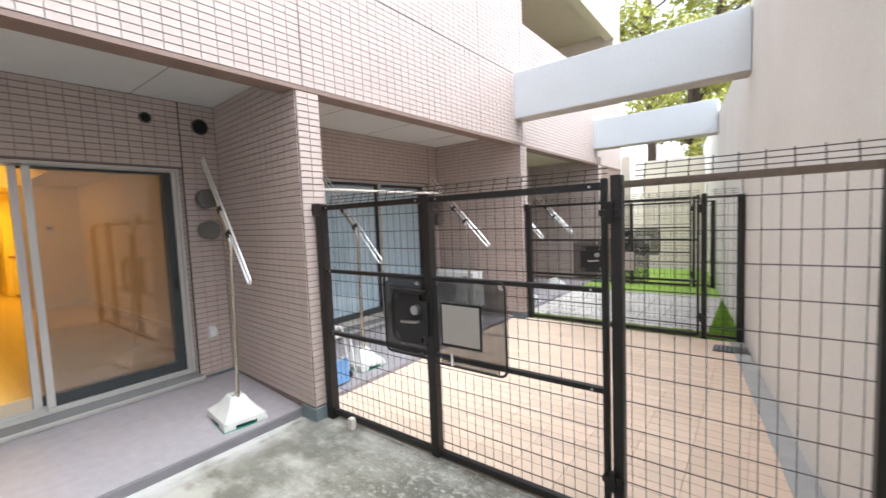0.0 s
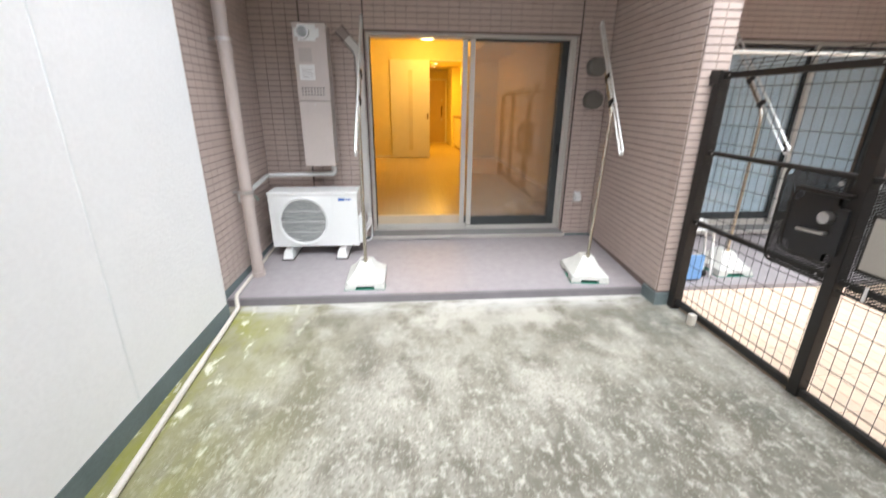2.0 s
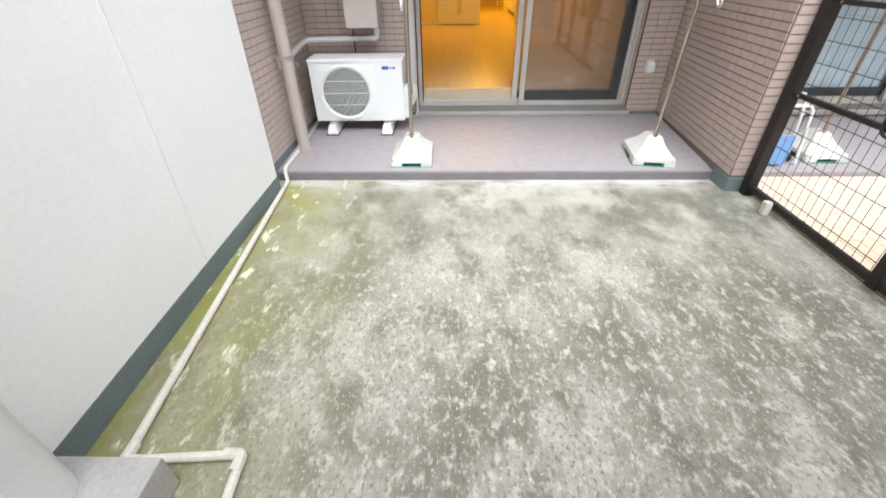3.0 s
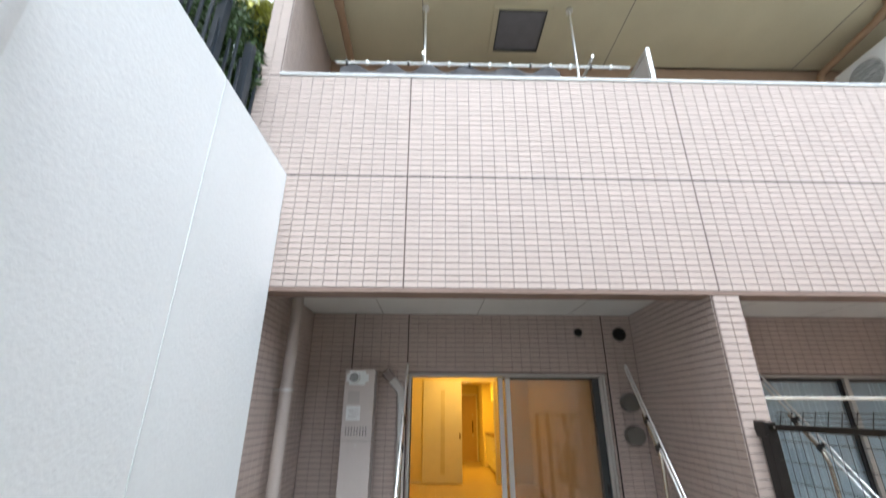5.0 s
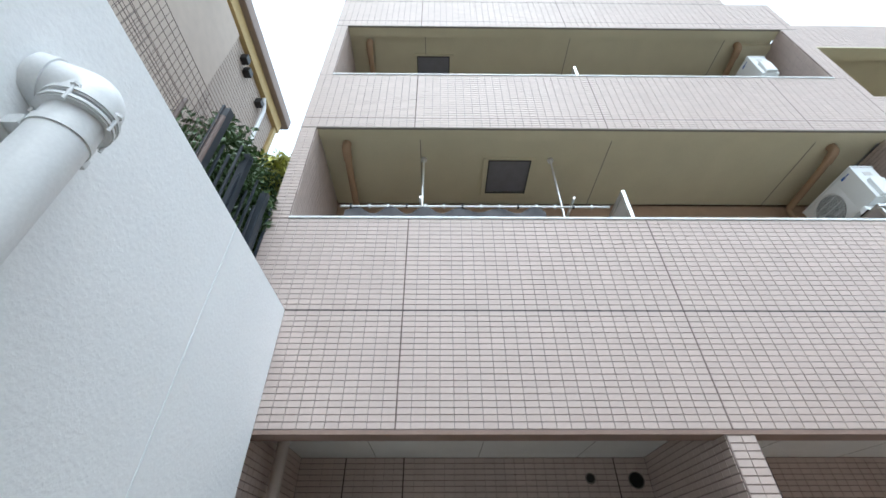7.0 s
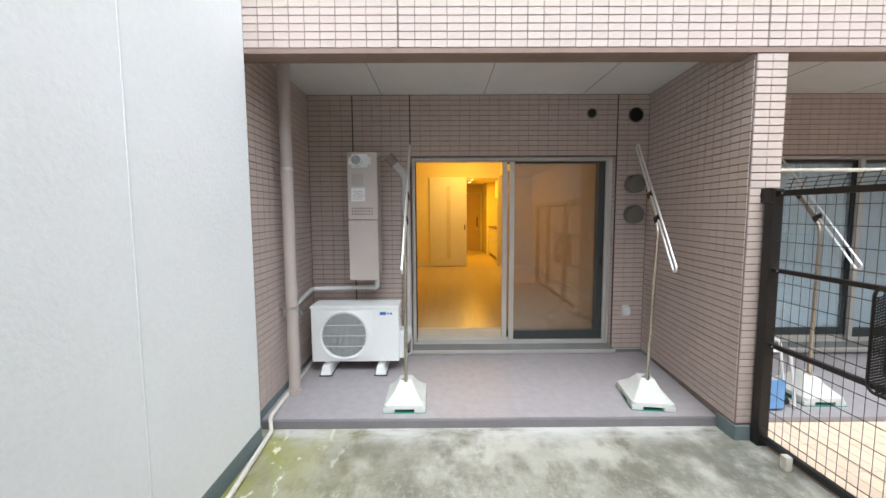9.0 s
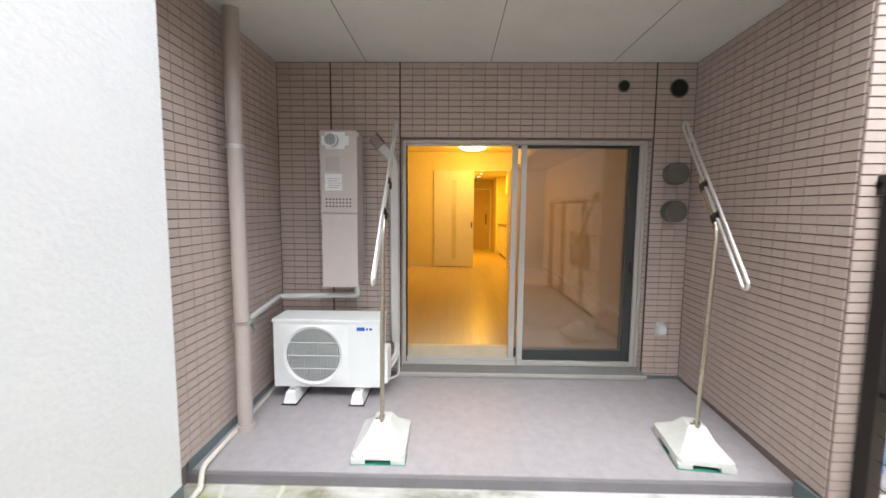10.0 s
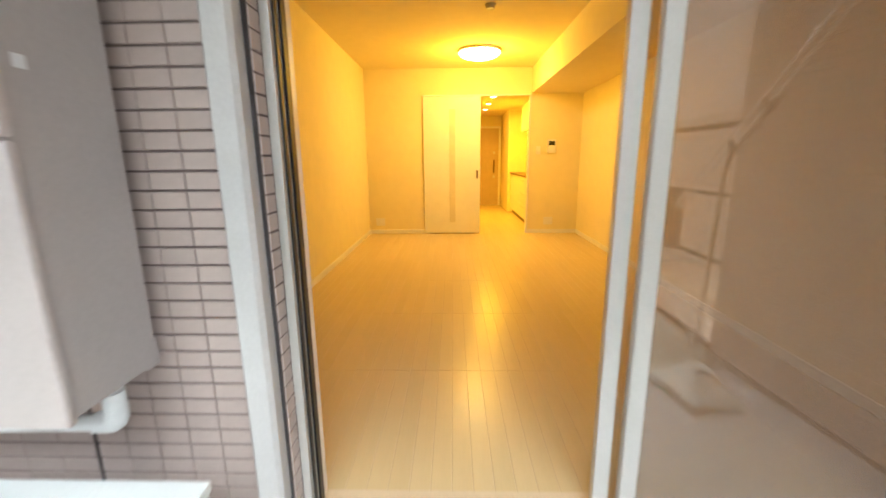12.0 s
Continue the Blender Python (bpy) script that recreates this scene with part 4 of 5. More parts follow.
st = laundry_stand(-2.79, 0.14, FLOOR)
copy_thing(st, pose(-2.79, 2.05, FLOOR, -1.4, 0, -7))
copy_thing(st, pose(-2.85, PITCH - 0.25, FLOOR, 0, 0, -2))
copy_thing(st, pose(-2.85, PITCH + 1.75, FLOOR, 0, 0, 3))
copy_thing(st, pose(-2.85, 2 * PITCH - 0.1, FLOOR))
copy_thing(st, pose(-2.85, 2 * PITCH + 1.3, FLOOR))


# ---- air-conditioner outdoor units ----
def outdoor_unit(y0, y1, z, x0=-3.60, x1=-3.325):
    ac = thing("outdoor_unit", ((x0 + x1) / 2, (y0 + y1) / 2, z), "white air-conditioner outdoor unit standing on two plastic feet", "outdoor unit", "outdoor units")
    zb, zt = z + 0.105, z + 0.63
    part("casing", boxes((x0, x1, y0, y1, zb, zt - 0.02), bevel=0.012), ACWHITE, ac)
    part("top_cover", boxes((x0 - 0.006, x1 + 0.006, y0 - 0.006, y1 + 0.006, zt - 0.03, zt), bevel=0.01), ACWHITE, ac)
    cy, cz, R = y0 + 0.305, zb + 0.25, 0.203
    h = 0.232
    bm = bmesh.new()
    N = 48
    outer, inner, deep = [], [], []
    for k in range(N):
        a = 2 * math.pi * k / N
        c, s = math.cos(a), math.sin(a)
        q = min(1 / max(abs(c), 1e-6), 1 / max(abs(s), 1e-6))
        outer.append(bm.verts.new((x1 + 0.001, cy + 0.265 * c * q, cz + h * s * q)))
        inner.append(bm.verts.new((x1 + 0.014, cy + (R + 0.02) * c, cz + (R + 0.02) * s)))
        deep.append(bm.verts.new((x1 + 0.003, cy + R * c, cz + R * s)))
    for a, b in ((outer, inner), (inner, deep)):
        for k in range(N):
            bm.faces.new((a[k], a[(k + 1) % N], b[(k + 1) % N], b[k]))
    part("bezel", bm, ACWHITE, ac)
    part("fan_opening", rod(bmesh.new(), (x1 - 0.002, cy, cz), (x1 + 0.002, cy, cz), R, 40), FANWELL, ac, "grey fan opening")
    fan = part("fan", rod(bmesh.new(), (x1 + 0.002, cy, cz), (x1 + 0.006, cy, cz), 0.04, 24), FANGREY, ac, "grey fan at rest")
    for k in range(3):
        bm = bmesh.new()
        pts = [(0.04, 0.0), (0.10, -0.35), (0.17, -0.25), (0.175, 0.35), (0.10, 0.45)]
        lo = [bm.verts.new((x1 + 0.003, cy + r * math.cos(a + k * 2.094 + 0.6), cz + r * math.sin(a + k * 2.094 + 0.6))) for r, a in pts]
        hi = [bm.verts.new(v.co + Vector((0.002, 0, 0))) for v in lo]
        bm.faces.new(hi)
        bm.faces.new(lo[::-1])
        for i in range(5):
            bm.faces.new((lo[i], lo[(i + 1) % 5], hi[(i + 1) % 5], hi[i]))
        part("blade", bm, FANGREY, fan)
    bm = bmesh.new()
    for i in range(-18, 19):
        w = i * 0.011
        hh = math.sqrt(max(0, R * R - w * w))
        rod(bm, (x1 + 0.011, cy + w, cz - hh), (x1 + 0.011, cy + w, cz + hh), 0.0019, 5)
    gr = part("grille", bm, ACWHITE, ac, "white wire fan grille")
    for dz in (-0.1, 0, 0.1):
        hh = math.sqrt(R * R - dz * dz)
        part("grille_bar", rod(bmesh.new(), (x1 + 0.014, cy - hh, cz + dz), (x1 + 0.014, cy + hh, cz + dz), 0.003, 6), ACWHITE, gr)
    part("badge", boxes((x1, x1 + 0.002, y1 - 0.175, y1 - 0.115, zt - 0.085, zt - 0.058)), BLUE, ac, "small blue badge")
    part("badge_print", boxes((x1, x1 + 0.0018, y1 - 0.105, y1 - 0.09, zt - 0.08, zt - 0.064), (x1, x1 + 0.0018, y1 - 0.082, y1 - 0.06, zt - 0.08, zt - 0.064)), BLUE, ac)
    part("valve_cover", boxes((x0 + 0.05, x1 - 0.05, y1 - 0.005, y1 + 0.05, zb + 0.01, zb + 0.28), bevel=0.018), ACWHITE, ac)
    part("grip", boxes((x0 + 0.09, x1 - 0.09, y1 - 0.002, y1 + 0.004, zb + 0.36, zb + 0.42), bevel=0.002), LINECOVER, ac, "grey recessed grip")
    for yy in (y0 + 0.145, y1 - 0.165):
        bm = boxes((x0 - 0.03, x1 + 0.075, yy - 0.05, yy + 0.05, z + 0.004, z + 0.09))
        for v in bm.verts:
            if v.co.z > z + 0.04:
                v.co.y += 0.018 * (1 if v.co.y < yy else -1)
                v.co.x += -0.02 if v.co.x > x1 else 0
        bmesh.ops.bevel(bm, geom=bm.edges[:], offset=0.005, segments=2, affect="EDGES")
        ft = part("foot", bm, ACWHITE, ac, "white plastic foot on a black pad")
        part("pad", boxes((x0 - 0.04, x1 + 0.085, yy - 0.058, yy + 0.058, z, z + 0.005)), BLACKPLASTIC, ft)
        part("bracket", boxes((x0 + 0.03, x1 + 0.03, yy - 0.02, yy + 0.02, z + 0.088, z + 0.107), bevel=0.003), CHROME, ft)
    return ac


ac = outdoor_unit(-0.78, 0.03, FLOOR + 0.024)
copy_thing(ac, pose(-3.36, PITCH + 2.22, FLOOR + 0.03, 0, 0, -90))
for n, zf in enumerate((4.56, 7.25)):
    up = copy_thing(ac, pose(-2.95, 5.56, zf + 0.50, 0, 0, -90))
    rk = thing("unit_rack", (-2.95, 5.56, zf - 1.0), "white steel rack carrying an outdoor unit", "rack", "unit racks")
    for sx in (-0.36, 0.36):
        for sy in (-0.15, 0.15):
            part("leg", boxes((-2.95 + sx - 0.015, -2.95 + sx + 0.015, 5.56 + sy - 0.015, 5.56 + sy + 0.015, zf - 1.0, zf + 0.47)), ALUROD, rk)
    part("shelf", boxes((-3.35, -2.55, 5.36, 5.76, zf + 0.47, zf + 0.50)), ALUROD, rk)

# ---- refrigerant line cover ----
lc = thing("line_cover", (-3.81, 0.07, 0.45), "pale grey refrigerant line cover running down the tiled wall", "pipe cover")


def strip(bm, pts, w, x0, x1):
    """A flat-backed moulding along points (y, z) on the wall."""
    ring = []
    for i, (a, b) in enumerate(pts):
        p, q = Vector(pts[max(i - 1, 0)]), Vector(pts[min(i + 1, len(pts) - 1)])
        d = (q - p).normalized()
        s = Vector((d.y, -d.x)) * w / 2
        ring.append([bm.verts.new((x, a + s.x * k, b + s.y * k)) for x, k in ((x0, -1), (x1 - 0.015, -1), (x1, -0.72), (x1, 0.72), (x1 - 0.015, 1), (x0, 1))])
    for u, v in zip(ring, ring[1:]):
        for k in range(6):
            bm.faces.new((u[k], u[(k + 1) % 6], v[(k + 1) % 6], v[k]))
    bm.faces.new(ring[0])
    bm.faces.new(ring[-1][::-1])
    return bm


part("duct", strip(bmesh.new(), [(0.078, 0.45), (0.074, 1.85)], 0.078, BACK, BACK + 0.062), LINECOVER, lc)
part("elbow", strip(bmesh.new(), [(0.074, 1.83), (0.070, 1.90), (0.05, 1.96), (-0.04, 2.06)], 0.086, BACK, BACK + 0.066), LINECOVER, lc)
part("wall_cap", strip(bmesh.new(), [(-0.03, 2.05), (-0.075, 2.10), (-0.10, 2.13)], 0.094, BACK, BACK + 0.07), LINETOP, lc, "brown-grey wall cap")
part("end_piece", strip(bmesh.new(), [(0.079, 0.40), (0.078, 0.47)], 0.07, BACK, BACK + 0.058), LINECOVER, lc)
hs = thing("coolant_hoses", (-3.7, 0.08, 0.18), "white wrapped coolant hoses bending to the outdoor unit", "hose")
for k, (dy, zt) in enumerate(((0.0, 0.36), (0.022, 0.31))):
    part("hose", tube(bmesh.new(), [(-3.81, 0.075 + dy, 0.43), (-3.79, 0.085 + dy, 0.33), (-3.66, 0.10, zt - 0.02), (-3.56, 0.06, zt - 0.06)], 0.014, 10, bend=0.05), WHITEPIPE, hs)
part("drain_hose", tube(bmesh.new(), [(-3.80, 0.10, 0.42), (-3.78, 0.115, 0.25), (-3.77, 0.11, 0.11), (-3.70, 0.03, 0.10)], 0.010, 8, bend=0.04), WHITEPIPE, hs)

# ---- water heater ----
ht = thing("water_heater", (-3.65, -0.31, 0.93), "tall narrow taupe gas water heater hung on the tiled wall", "water heater")
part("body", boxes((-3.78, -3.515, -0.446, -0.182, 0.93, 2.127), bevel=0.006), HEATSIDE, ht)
up = part("upper_cover", boxes((-3.52, -3.495, -0.45, -0.168, 1.505, 2.13), bevel=0.008), HEATER, ht)
lo = part("lower_cover", boxes((-3.52, -3.498, -0.448, -0.170, 0.925, 1.498), bevel=0.008), HEATER, ht)
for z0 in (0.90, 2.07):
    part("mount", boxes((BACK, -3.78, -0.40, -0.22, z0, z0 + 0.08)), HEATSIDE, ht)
bm = bmesh.new()
rod(bm, (-3.50, -0.353, 2.050), (-3.435, -0.353, 2.050), 0.050, 28)
fl_ = part("flue", bm, CHROME, up, "round metal flue outlet")
part("flue_mouth", rod(bmesh.new(), (-3.436, -0.353, 2.050), (-3.4335, -0.353, 2.050), 0.042, 28), ACDARK, up, "dark flue mouth")
part("flue_plate", plate(bmesh.new(), -3.497, -3.488, -0.435, -0.225, 1.985, 2.112, 0.03, 0), ACWHITE, up, "pale flue plate")
for i in range(7):
    part("flue_bar", boxes((-3.434, -3.4315, -0.353 + (i - 3) * 0.012 - 0.0015, -0.353 + (i - 3) * 0.012 + 0.0015, 2.02 if abs(i - 3) == 3 else 2.01, 2.08 if abs(i - 3) == 3 else 2.09)), CHROME, up)
part("sticker", boxes((-3.4955, -3.4935, -0.415, -0.285, 1.675, 1.80)), PAPER, up, "white paper sticker")
part("sticker_print", boxes(*[(-3.4936, -3.493, -0.40 + 0.01 * (i % 2), -0.31 + 0.012 * (i % 3), 1.695 + i * 0.017, 1.699 + i * 0.017) for i in range(5)]), PRINT, up)
part("faded_notice", boxes((-3.4955, -3.4945, -0.41, -0.30, 1.82, 1.93)), HEATSIDE, up)
bm = bmesh.new()
for i in range(8):
    for j in range(3):
        rod(bm, (-3.496, -0.405 + i * 0.026, 1.555 + j * 0.027), (-3.4935, -0.405 + i * 0.026, 1.555 + j * 0.027), 0.0075, 8)
part("louvre_holes", bm, ACDARK, up, "three rows of dark air holes")
part("screw", rod(bmesh.new(), (-3.499, -0.31, 1.47), (-3.494, -0.31, 1.47), 0.008), CHROME, lo)
part("side_tag", boxes((-3.58, -3.555, -0.1835, -0.1805, 1.63, 1.655)), PAPER, ht)
part("latch", boxes((-3.56, -3.53, -0.174, -0.166, 2.09, 2.12), bevel=0.003), PAPER, ht)
hp = thing("heater_pipe", (-3.3, -0.8, 0.66), "white insulated pipe from the heater along the balcony corner", "pipe")
part("pipe", tube(bmesh.new(), [(-3.66, -0.215, 0.93), (-3.66, -0.215, 0.83), (-3.66, -0.86, 0.815), (-3.06, -0.845, 0.765)], 0.021, 12, bend=0.05), WHITEPIPE, hp)
part("collar", rod(bmesh.new(), (-3.66, -0.215, 0.875), (-3.66, -0.215, 0.915), 0.026), WHITEPIPE, hp)
part("bend", tube(bmesh.new(), [(-3.66, -0.215, 0.88), (-3.66, -0.215, 0.83), (-3.66, -0.27, 0.829)], 0.026, 12, bend=0.03), WHITEPIPE, hp)
tp = thing("garden_tap", (-3.0, -0.86, 0.71), "tarnished water tap on a small white wall box", "tap")
part("wall_box", boxes((-3.10, -3.00, LEFT, -0.83, 0.70, 0.79), bevel=0.006), WHITEPIPE, tp)
part("spout", tube(bmesh.new(), [(-3.05, -0.84, 0.745), (-3.02, -0.77, 0.75), (-2.99, -0.74, 0.72)], 0.013, 10, bend=0.03), BRASS, tp, "tarnished metal spout")
part("handle", boxes((-3.06, -3.00, -0.80, -0.785, 0.77, 0.782), (-3.034, -3.026, -0.80, -0.785, 0.75, 0.77), bevel=0.002), BRASS, tp)

# ---- drain pipes and small pipes ----
dp = thing("downpipe", (-2.925, -0.80, FLOOR), "taupe plastic downpipe clamped to the tiled side wall", "pipe")
part("pipe", rod(bmesh.new(), (-2.925, -0.80, FLOOR), (-2.925, -0.80, CEIL), 0.048, 24), PIPE, dp)
part("foot_socket", rod(bmesh.new(), (-2.925, -0.80, FLOOR), (-2.925, -0.80, FLOOR + 0.05), 0.056, 24), PIPE, dp)
for zz in (1.915, 0.80):
    cl = part("clamp", rod(bmesh.new(), (-2.925, -0.80, zz - 0.012), (-2.925, -0.80, zz + 0.014), 0.055, 24), CHROME, dp, "metal pipe clamp")
    part("clamp_arm", boxes((-2.935, -2.915, LEFT, -0.845, zz - 0.008, zz + 0.008)), CHROME, cl)
    part("coupling", rod(bmesh.new(), (-2.925, -0.80, zz - 0.09), (-2.925, -0.80, zz - 0.014), 0.0505, 24), PIPE, dp)
wp = thing("wall_drain_pipe", (-0.10, -0.71, 0.15), "white painted drain pipe with an elbow into the retaining wall", "pipe")
PX, PY = -0.078, -0.697
part("pipe", rod(bmesh.new(), (PX, PY, 0.15), (PX, PY, 3.0), 0.083, 40), WHITEPIPE, wp)
part("elbow", tube(bmesh.new(), [(PX, PY, 2.985), (PX, PY, 3.05), (PX + 0.06, WHITE - 0.03, 3.058)], 0.097, 36, bend=0.062), WHITEPIPE, wp)
for z0, z1, r in ((2.935, 2.958, 0.106), (2.966, 2.992, 0.108)):
    bm = rod(bmesh.new(), (PX, PY, z0), (PX, PY, z1), r, 40)
    bmesh.ops.bevel(bm, geom=[e for e in bm.edges if abs(e.verts[0].co.z - e.verts[1].co.z) < 1e-4], offset=0.006, segments=2, affect="EDGES")
    part("flange", bm, WHITEPIPE, wp, "painted flange of the elbow")
part("flange_gap", rod(bmesh.new(), (PX, PY, 2.956), (PX, PY, 2.968), 0.094, 40), ACDARK, wp, "dark gap between the flanges")
for w in (0.4, 1.75, 2.9, 5.2):
    bx, by = PX + 0.104 * math.cos(w), PY + 0.104 * math.sin(w)
    part("flange_bolt", rod(rod(bmesh.new(), (bx, by, 2.92), (bx, by, 3.006), 0.006, 8), (bx, by, 2.990), (bx, by, 3.002), 0.013, 6), WHITEPIPE, wp)
part("wall_socket", tube(bmesh.new(), [(PX + 0.042, WHITE + 0.022, 3.056), (PX + 0.06, WHITE - 0.02, 3.058)], 0.101, 30), WHITEPIPE, wp)
for zz in (2.86, 1.2):
    ring = part("bracket_ring", rod(bmesh.new(), (PX, PY, zz - 0.016), (PX, PY, zz + 0.016), 0.0875, 40), WHITEPIPE, wp, "painted pipe clamp")
    part("wall_bracket", boxes((PX + 0.03, PX + 0.07, WHITE, PY - 0.06, zz - 0.02, zz + 0.02)), WHITEPIPE, ring)
    part("clamp_ear", boxes((PX - 0.112, PX - 0.076, PY - 0.014, PY + 0.014, zz - 0.018, zz + 0.018), bevel=0.004), WHITEPIPE, ring)
solid("cement_plinth", boxes((-0.21, 1.3, WHITE + 0.004, -0.43, 0.0, 0.15), bevel=0.008), PLINTH, "grey cement plinth at the foot of the white wall", "plinth")
fp = thing("floor_pipe", (-1.4, -0.75, 0.0), "cream plastic condensate pipe lying along the wall on the slab", "pipe")
part("upper_run", tube(bmesh.new(), [(-3.62, -0.868, FLOOR + 0.02), (-2.50, -0.835, FLOOR + 0.02), (-2.40, -0.79, 0.017)], 0.015, 10, bend=0.04), OLDPIPE, fp)
part("run", tube(bmesh.new(), [(-2.41, -0.795, 0.017), (-0.265, -0.645, 0.017), (-0.292, -0.256, 0.017), (0.9, -0.16, 0.017)], 0.0165, 10, bend=0.012), OLDPIPE, fp)
for c, dd in (((-0.265, -0.645), (0, 1)), ((-0.292, -0.256), (0, -1))):
    part("elbow", tube(bmesh.new(), [(c[0] + (-0.06 if dd[1] > 0 else 0.06), c[1], 0.017), (c[0], c[1], 0.017), (c[0], c[1] + 0.06 * dd[1], 0.017)], 0.021, 10, bend=0.015), OLDPIPE, fp)


# ---- vents and outlet on the tiled wall ----
def duct(y, z, r):
    v = thing("vent_opening", (BACK, y, z - r), "round black vent opening with a thin metal rim", "vent", "vent openings")
    part("duct", rod(bmesh.new(), (BACK, y, z), (BACK + 0.0085, y, z), r, 28), VENTBLACK, v)
    part("rim", tube(bmesh.new(), [(BACK + 0.008, y + r * math.cos(a), z + r * math.sin(a)) for a in [math.pi * k / 16 for k in range(32)]], 0.006, 6, closed=True), VENTCAP, v)


def cap(y, z):
    v = thing("exhaust_hood", (BACK, y, z - 0.08), "round grey-bronze vent hood projecting from the tiled wall", "vent", "vent caps")
    bm = bmesh.new()
    rod(bm, (BACK + 0.03, y, z), (BACK + 0.128, y, z), 0.088, 32)
    bmesh.ops.bevel(bm, geom=[e for e in bm.edges if all(w.co.x > BACK + 0.12 for w in e.verts)], offset=0.012, segments=3, affect="EDGES")
    part("hood", bm, VENTCAP, v)
    part("neck", rod(bmesh.new(), (BACK, y, z), (BACK + 0.03, y, z), 0.07, 28), VENTBLACK, v)


duct(1.948, 2.552, 0.045)
duct(2.395, 2.535, 0.072)
cap(2.375, 1.842)
cap(2.375, 1.537)
cap(PITCH + 2.33, 1.842)
cap(PITCH + 2.33, 1.537)
ol = thing("outdoor_socket", (BACK, 2.345, 0.48), "grey weatherproof outdoor socket on the tiled wall", "socket")
part("back_plate", boxes((BACK, BACK + 0.018, 2.31, 2.385, 0.475, 0.60), bevel=0.004), LINECOVER, ol)
bm = boxes((BACK + 0.016, BACK + 0.07, 2.315, 2.38, 0.50, 0.59))
for v in bm.verts:
    if v.co.x > BACK + 0.05 and v.co.z > 0.55:
        v.co.z -= 0.025
bmesh.ops.bevel(bm, geom=bm.edges[:], offset=0.006, segments=2, affect="EDGES")
part("hood", bm, ACWHITE, ol)


# ---- fences and gates ----
def perforated(name):
    m = bpy.data.materials.new(name)
    m.use_nodes = True
    t = m.node_tree
    b = t.nodes["Principled BSDF"]
    b.inputs["Base Color"].default_value = (0.016, 0.015, 0.015, 1)
    b.inputs["Roughness"].default_value = 0.5
    co, sep = t.nodes.new("ShaderNodeTexCoord"), t.nodes.new("ShaderNodeSeparateXYZ")
    t.links.new(co.outputs["Object"], sep.inputs[0])
    waves = []
    for ax, k in ((0, 270.0), (2, 420.0)):
        mu, si = t.nodes.new("ShaderNodeMath"), t.nodes.new("ShaderNodeMath")
        mu.operation, si.operation = "MULTIPLY", "SINE"
        mu.inputs[1].default_value = k
        t.links.new(sep.outputs[ax], mu.inputs[0])
        t.links.new(mu.outputs[0], si.inputs[0])
        waves.append(si)
    pr, gt = t.nodes.new("ShaderNodeMath"), t.nodes.new("ShaderNodeMath")
    pr.operation, gt.operation = "MULTIPLY", "GREATER_THAN"
    t.links.new(waves[0].outputs[0], pr.inputs[0])
    t.links.new(waves[1].outputs[0], pr.inputs[1])
    t.links.new(pr.outputs[0], gt.inputs[0])
    gt.inputs[1].default_value = 0.12
    tr, mx = t.nodes.new("ShaderNodeBsdfTransparent"), t.nodes.new("ShaderNodeMixShader")
    t.links.new(gt.outputs[0], mx.inputs[0])
    t.links.new(b.outputs[0], mx.inputs[1])
    t.links.new(tr.outputs[0], mx.inputs[2])
    t.links.new(mx.outputs[0], t.nodes["Material Output"].inputs[0])
    return m


HOLES = perforated("perforated_black_sheet")


def mesh_wires(parent, y, x0, x1, z0, z1, single):
    """Welded wire infill: uprights at 60 mm, cross wires at 127 mm."""
    ups = [x0 + (i + 0.5) * (x1 - x0) / round((x1 - x0) / 0.06) for i in range(round((x1 - x0) / 0.06))]
    bars = [z0 + (i + 0.5) * (z1 - z0) / max(1, round((z1 - z0) / 0.127)) for i in range(max(1, round((z1 - z0) / 0.127)))]
    rows = [((a, y, z0), (a, y, z1), 0.0015) for a in ups] + [((x0, y - 0.003, b), (x1, y - 0.003, b), 0.0023) for b in bars]
    if single:
        for a, b, r in rows:
            part("wire", rod(bmesh.new(), a, b, r, 5), BLACK, parent)
    else:
        bm = bmesh.new()
        for a, b, r in rows:
            rod(bm, a, b, r, 4)
        tagged(part("wire_mesh", bm, BLACK, parent), kind="stuff")


def crest(parent, y, x0, x1, z):
    """Anti-climb top: cross wires and short spikes, leaning away."""
    for i, dz in enumerate((0.02, 0.045, 0.07)):
        part("crest_wire", rod(bmesh.new(), (x0, y + 0.022 + dz * 0.4, z + dz), (x1, y + 0.022 + dz * 0.4, z + dz), 0.0024, 5), BLACK, parent)
    for i in range(int((x1 - x0) / 0.085)):
        a = x0 + 0.04 + i * 0.085
        part("spike", rod(bmesh.new(), (a, y + 0.02, z - 0.01), (a, y + 0.055, z + 0.08), 0.0024, 5), BLACK, parent)


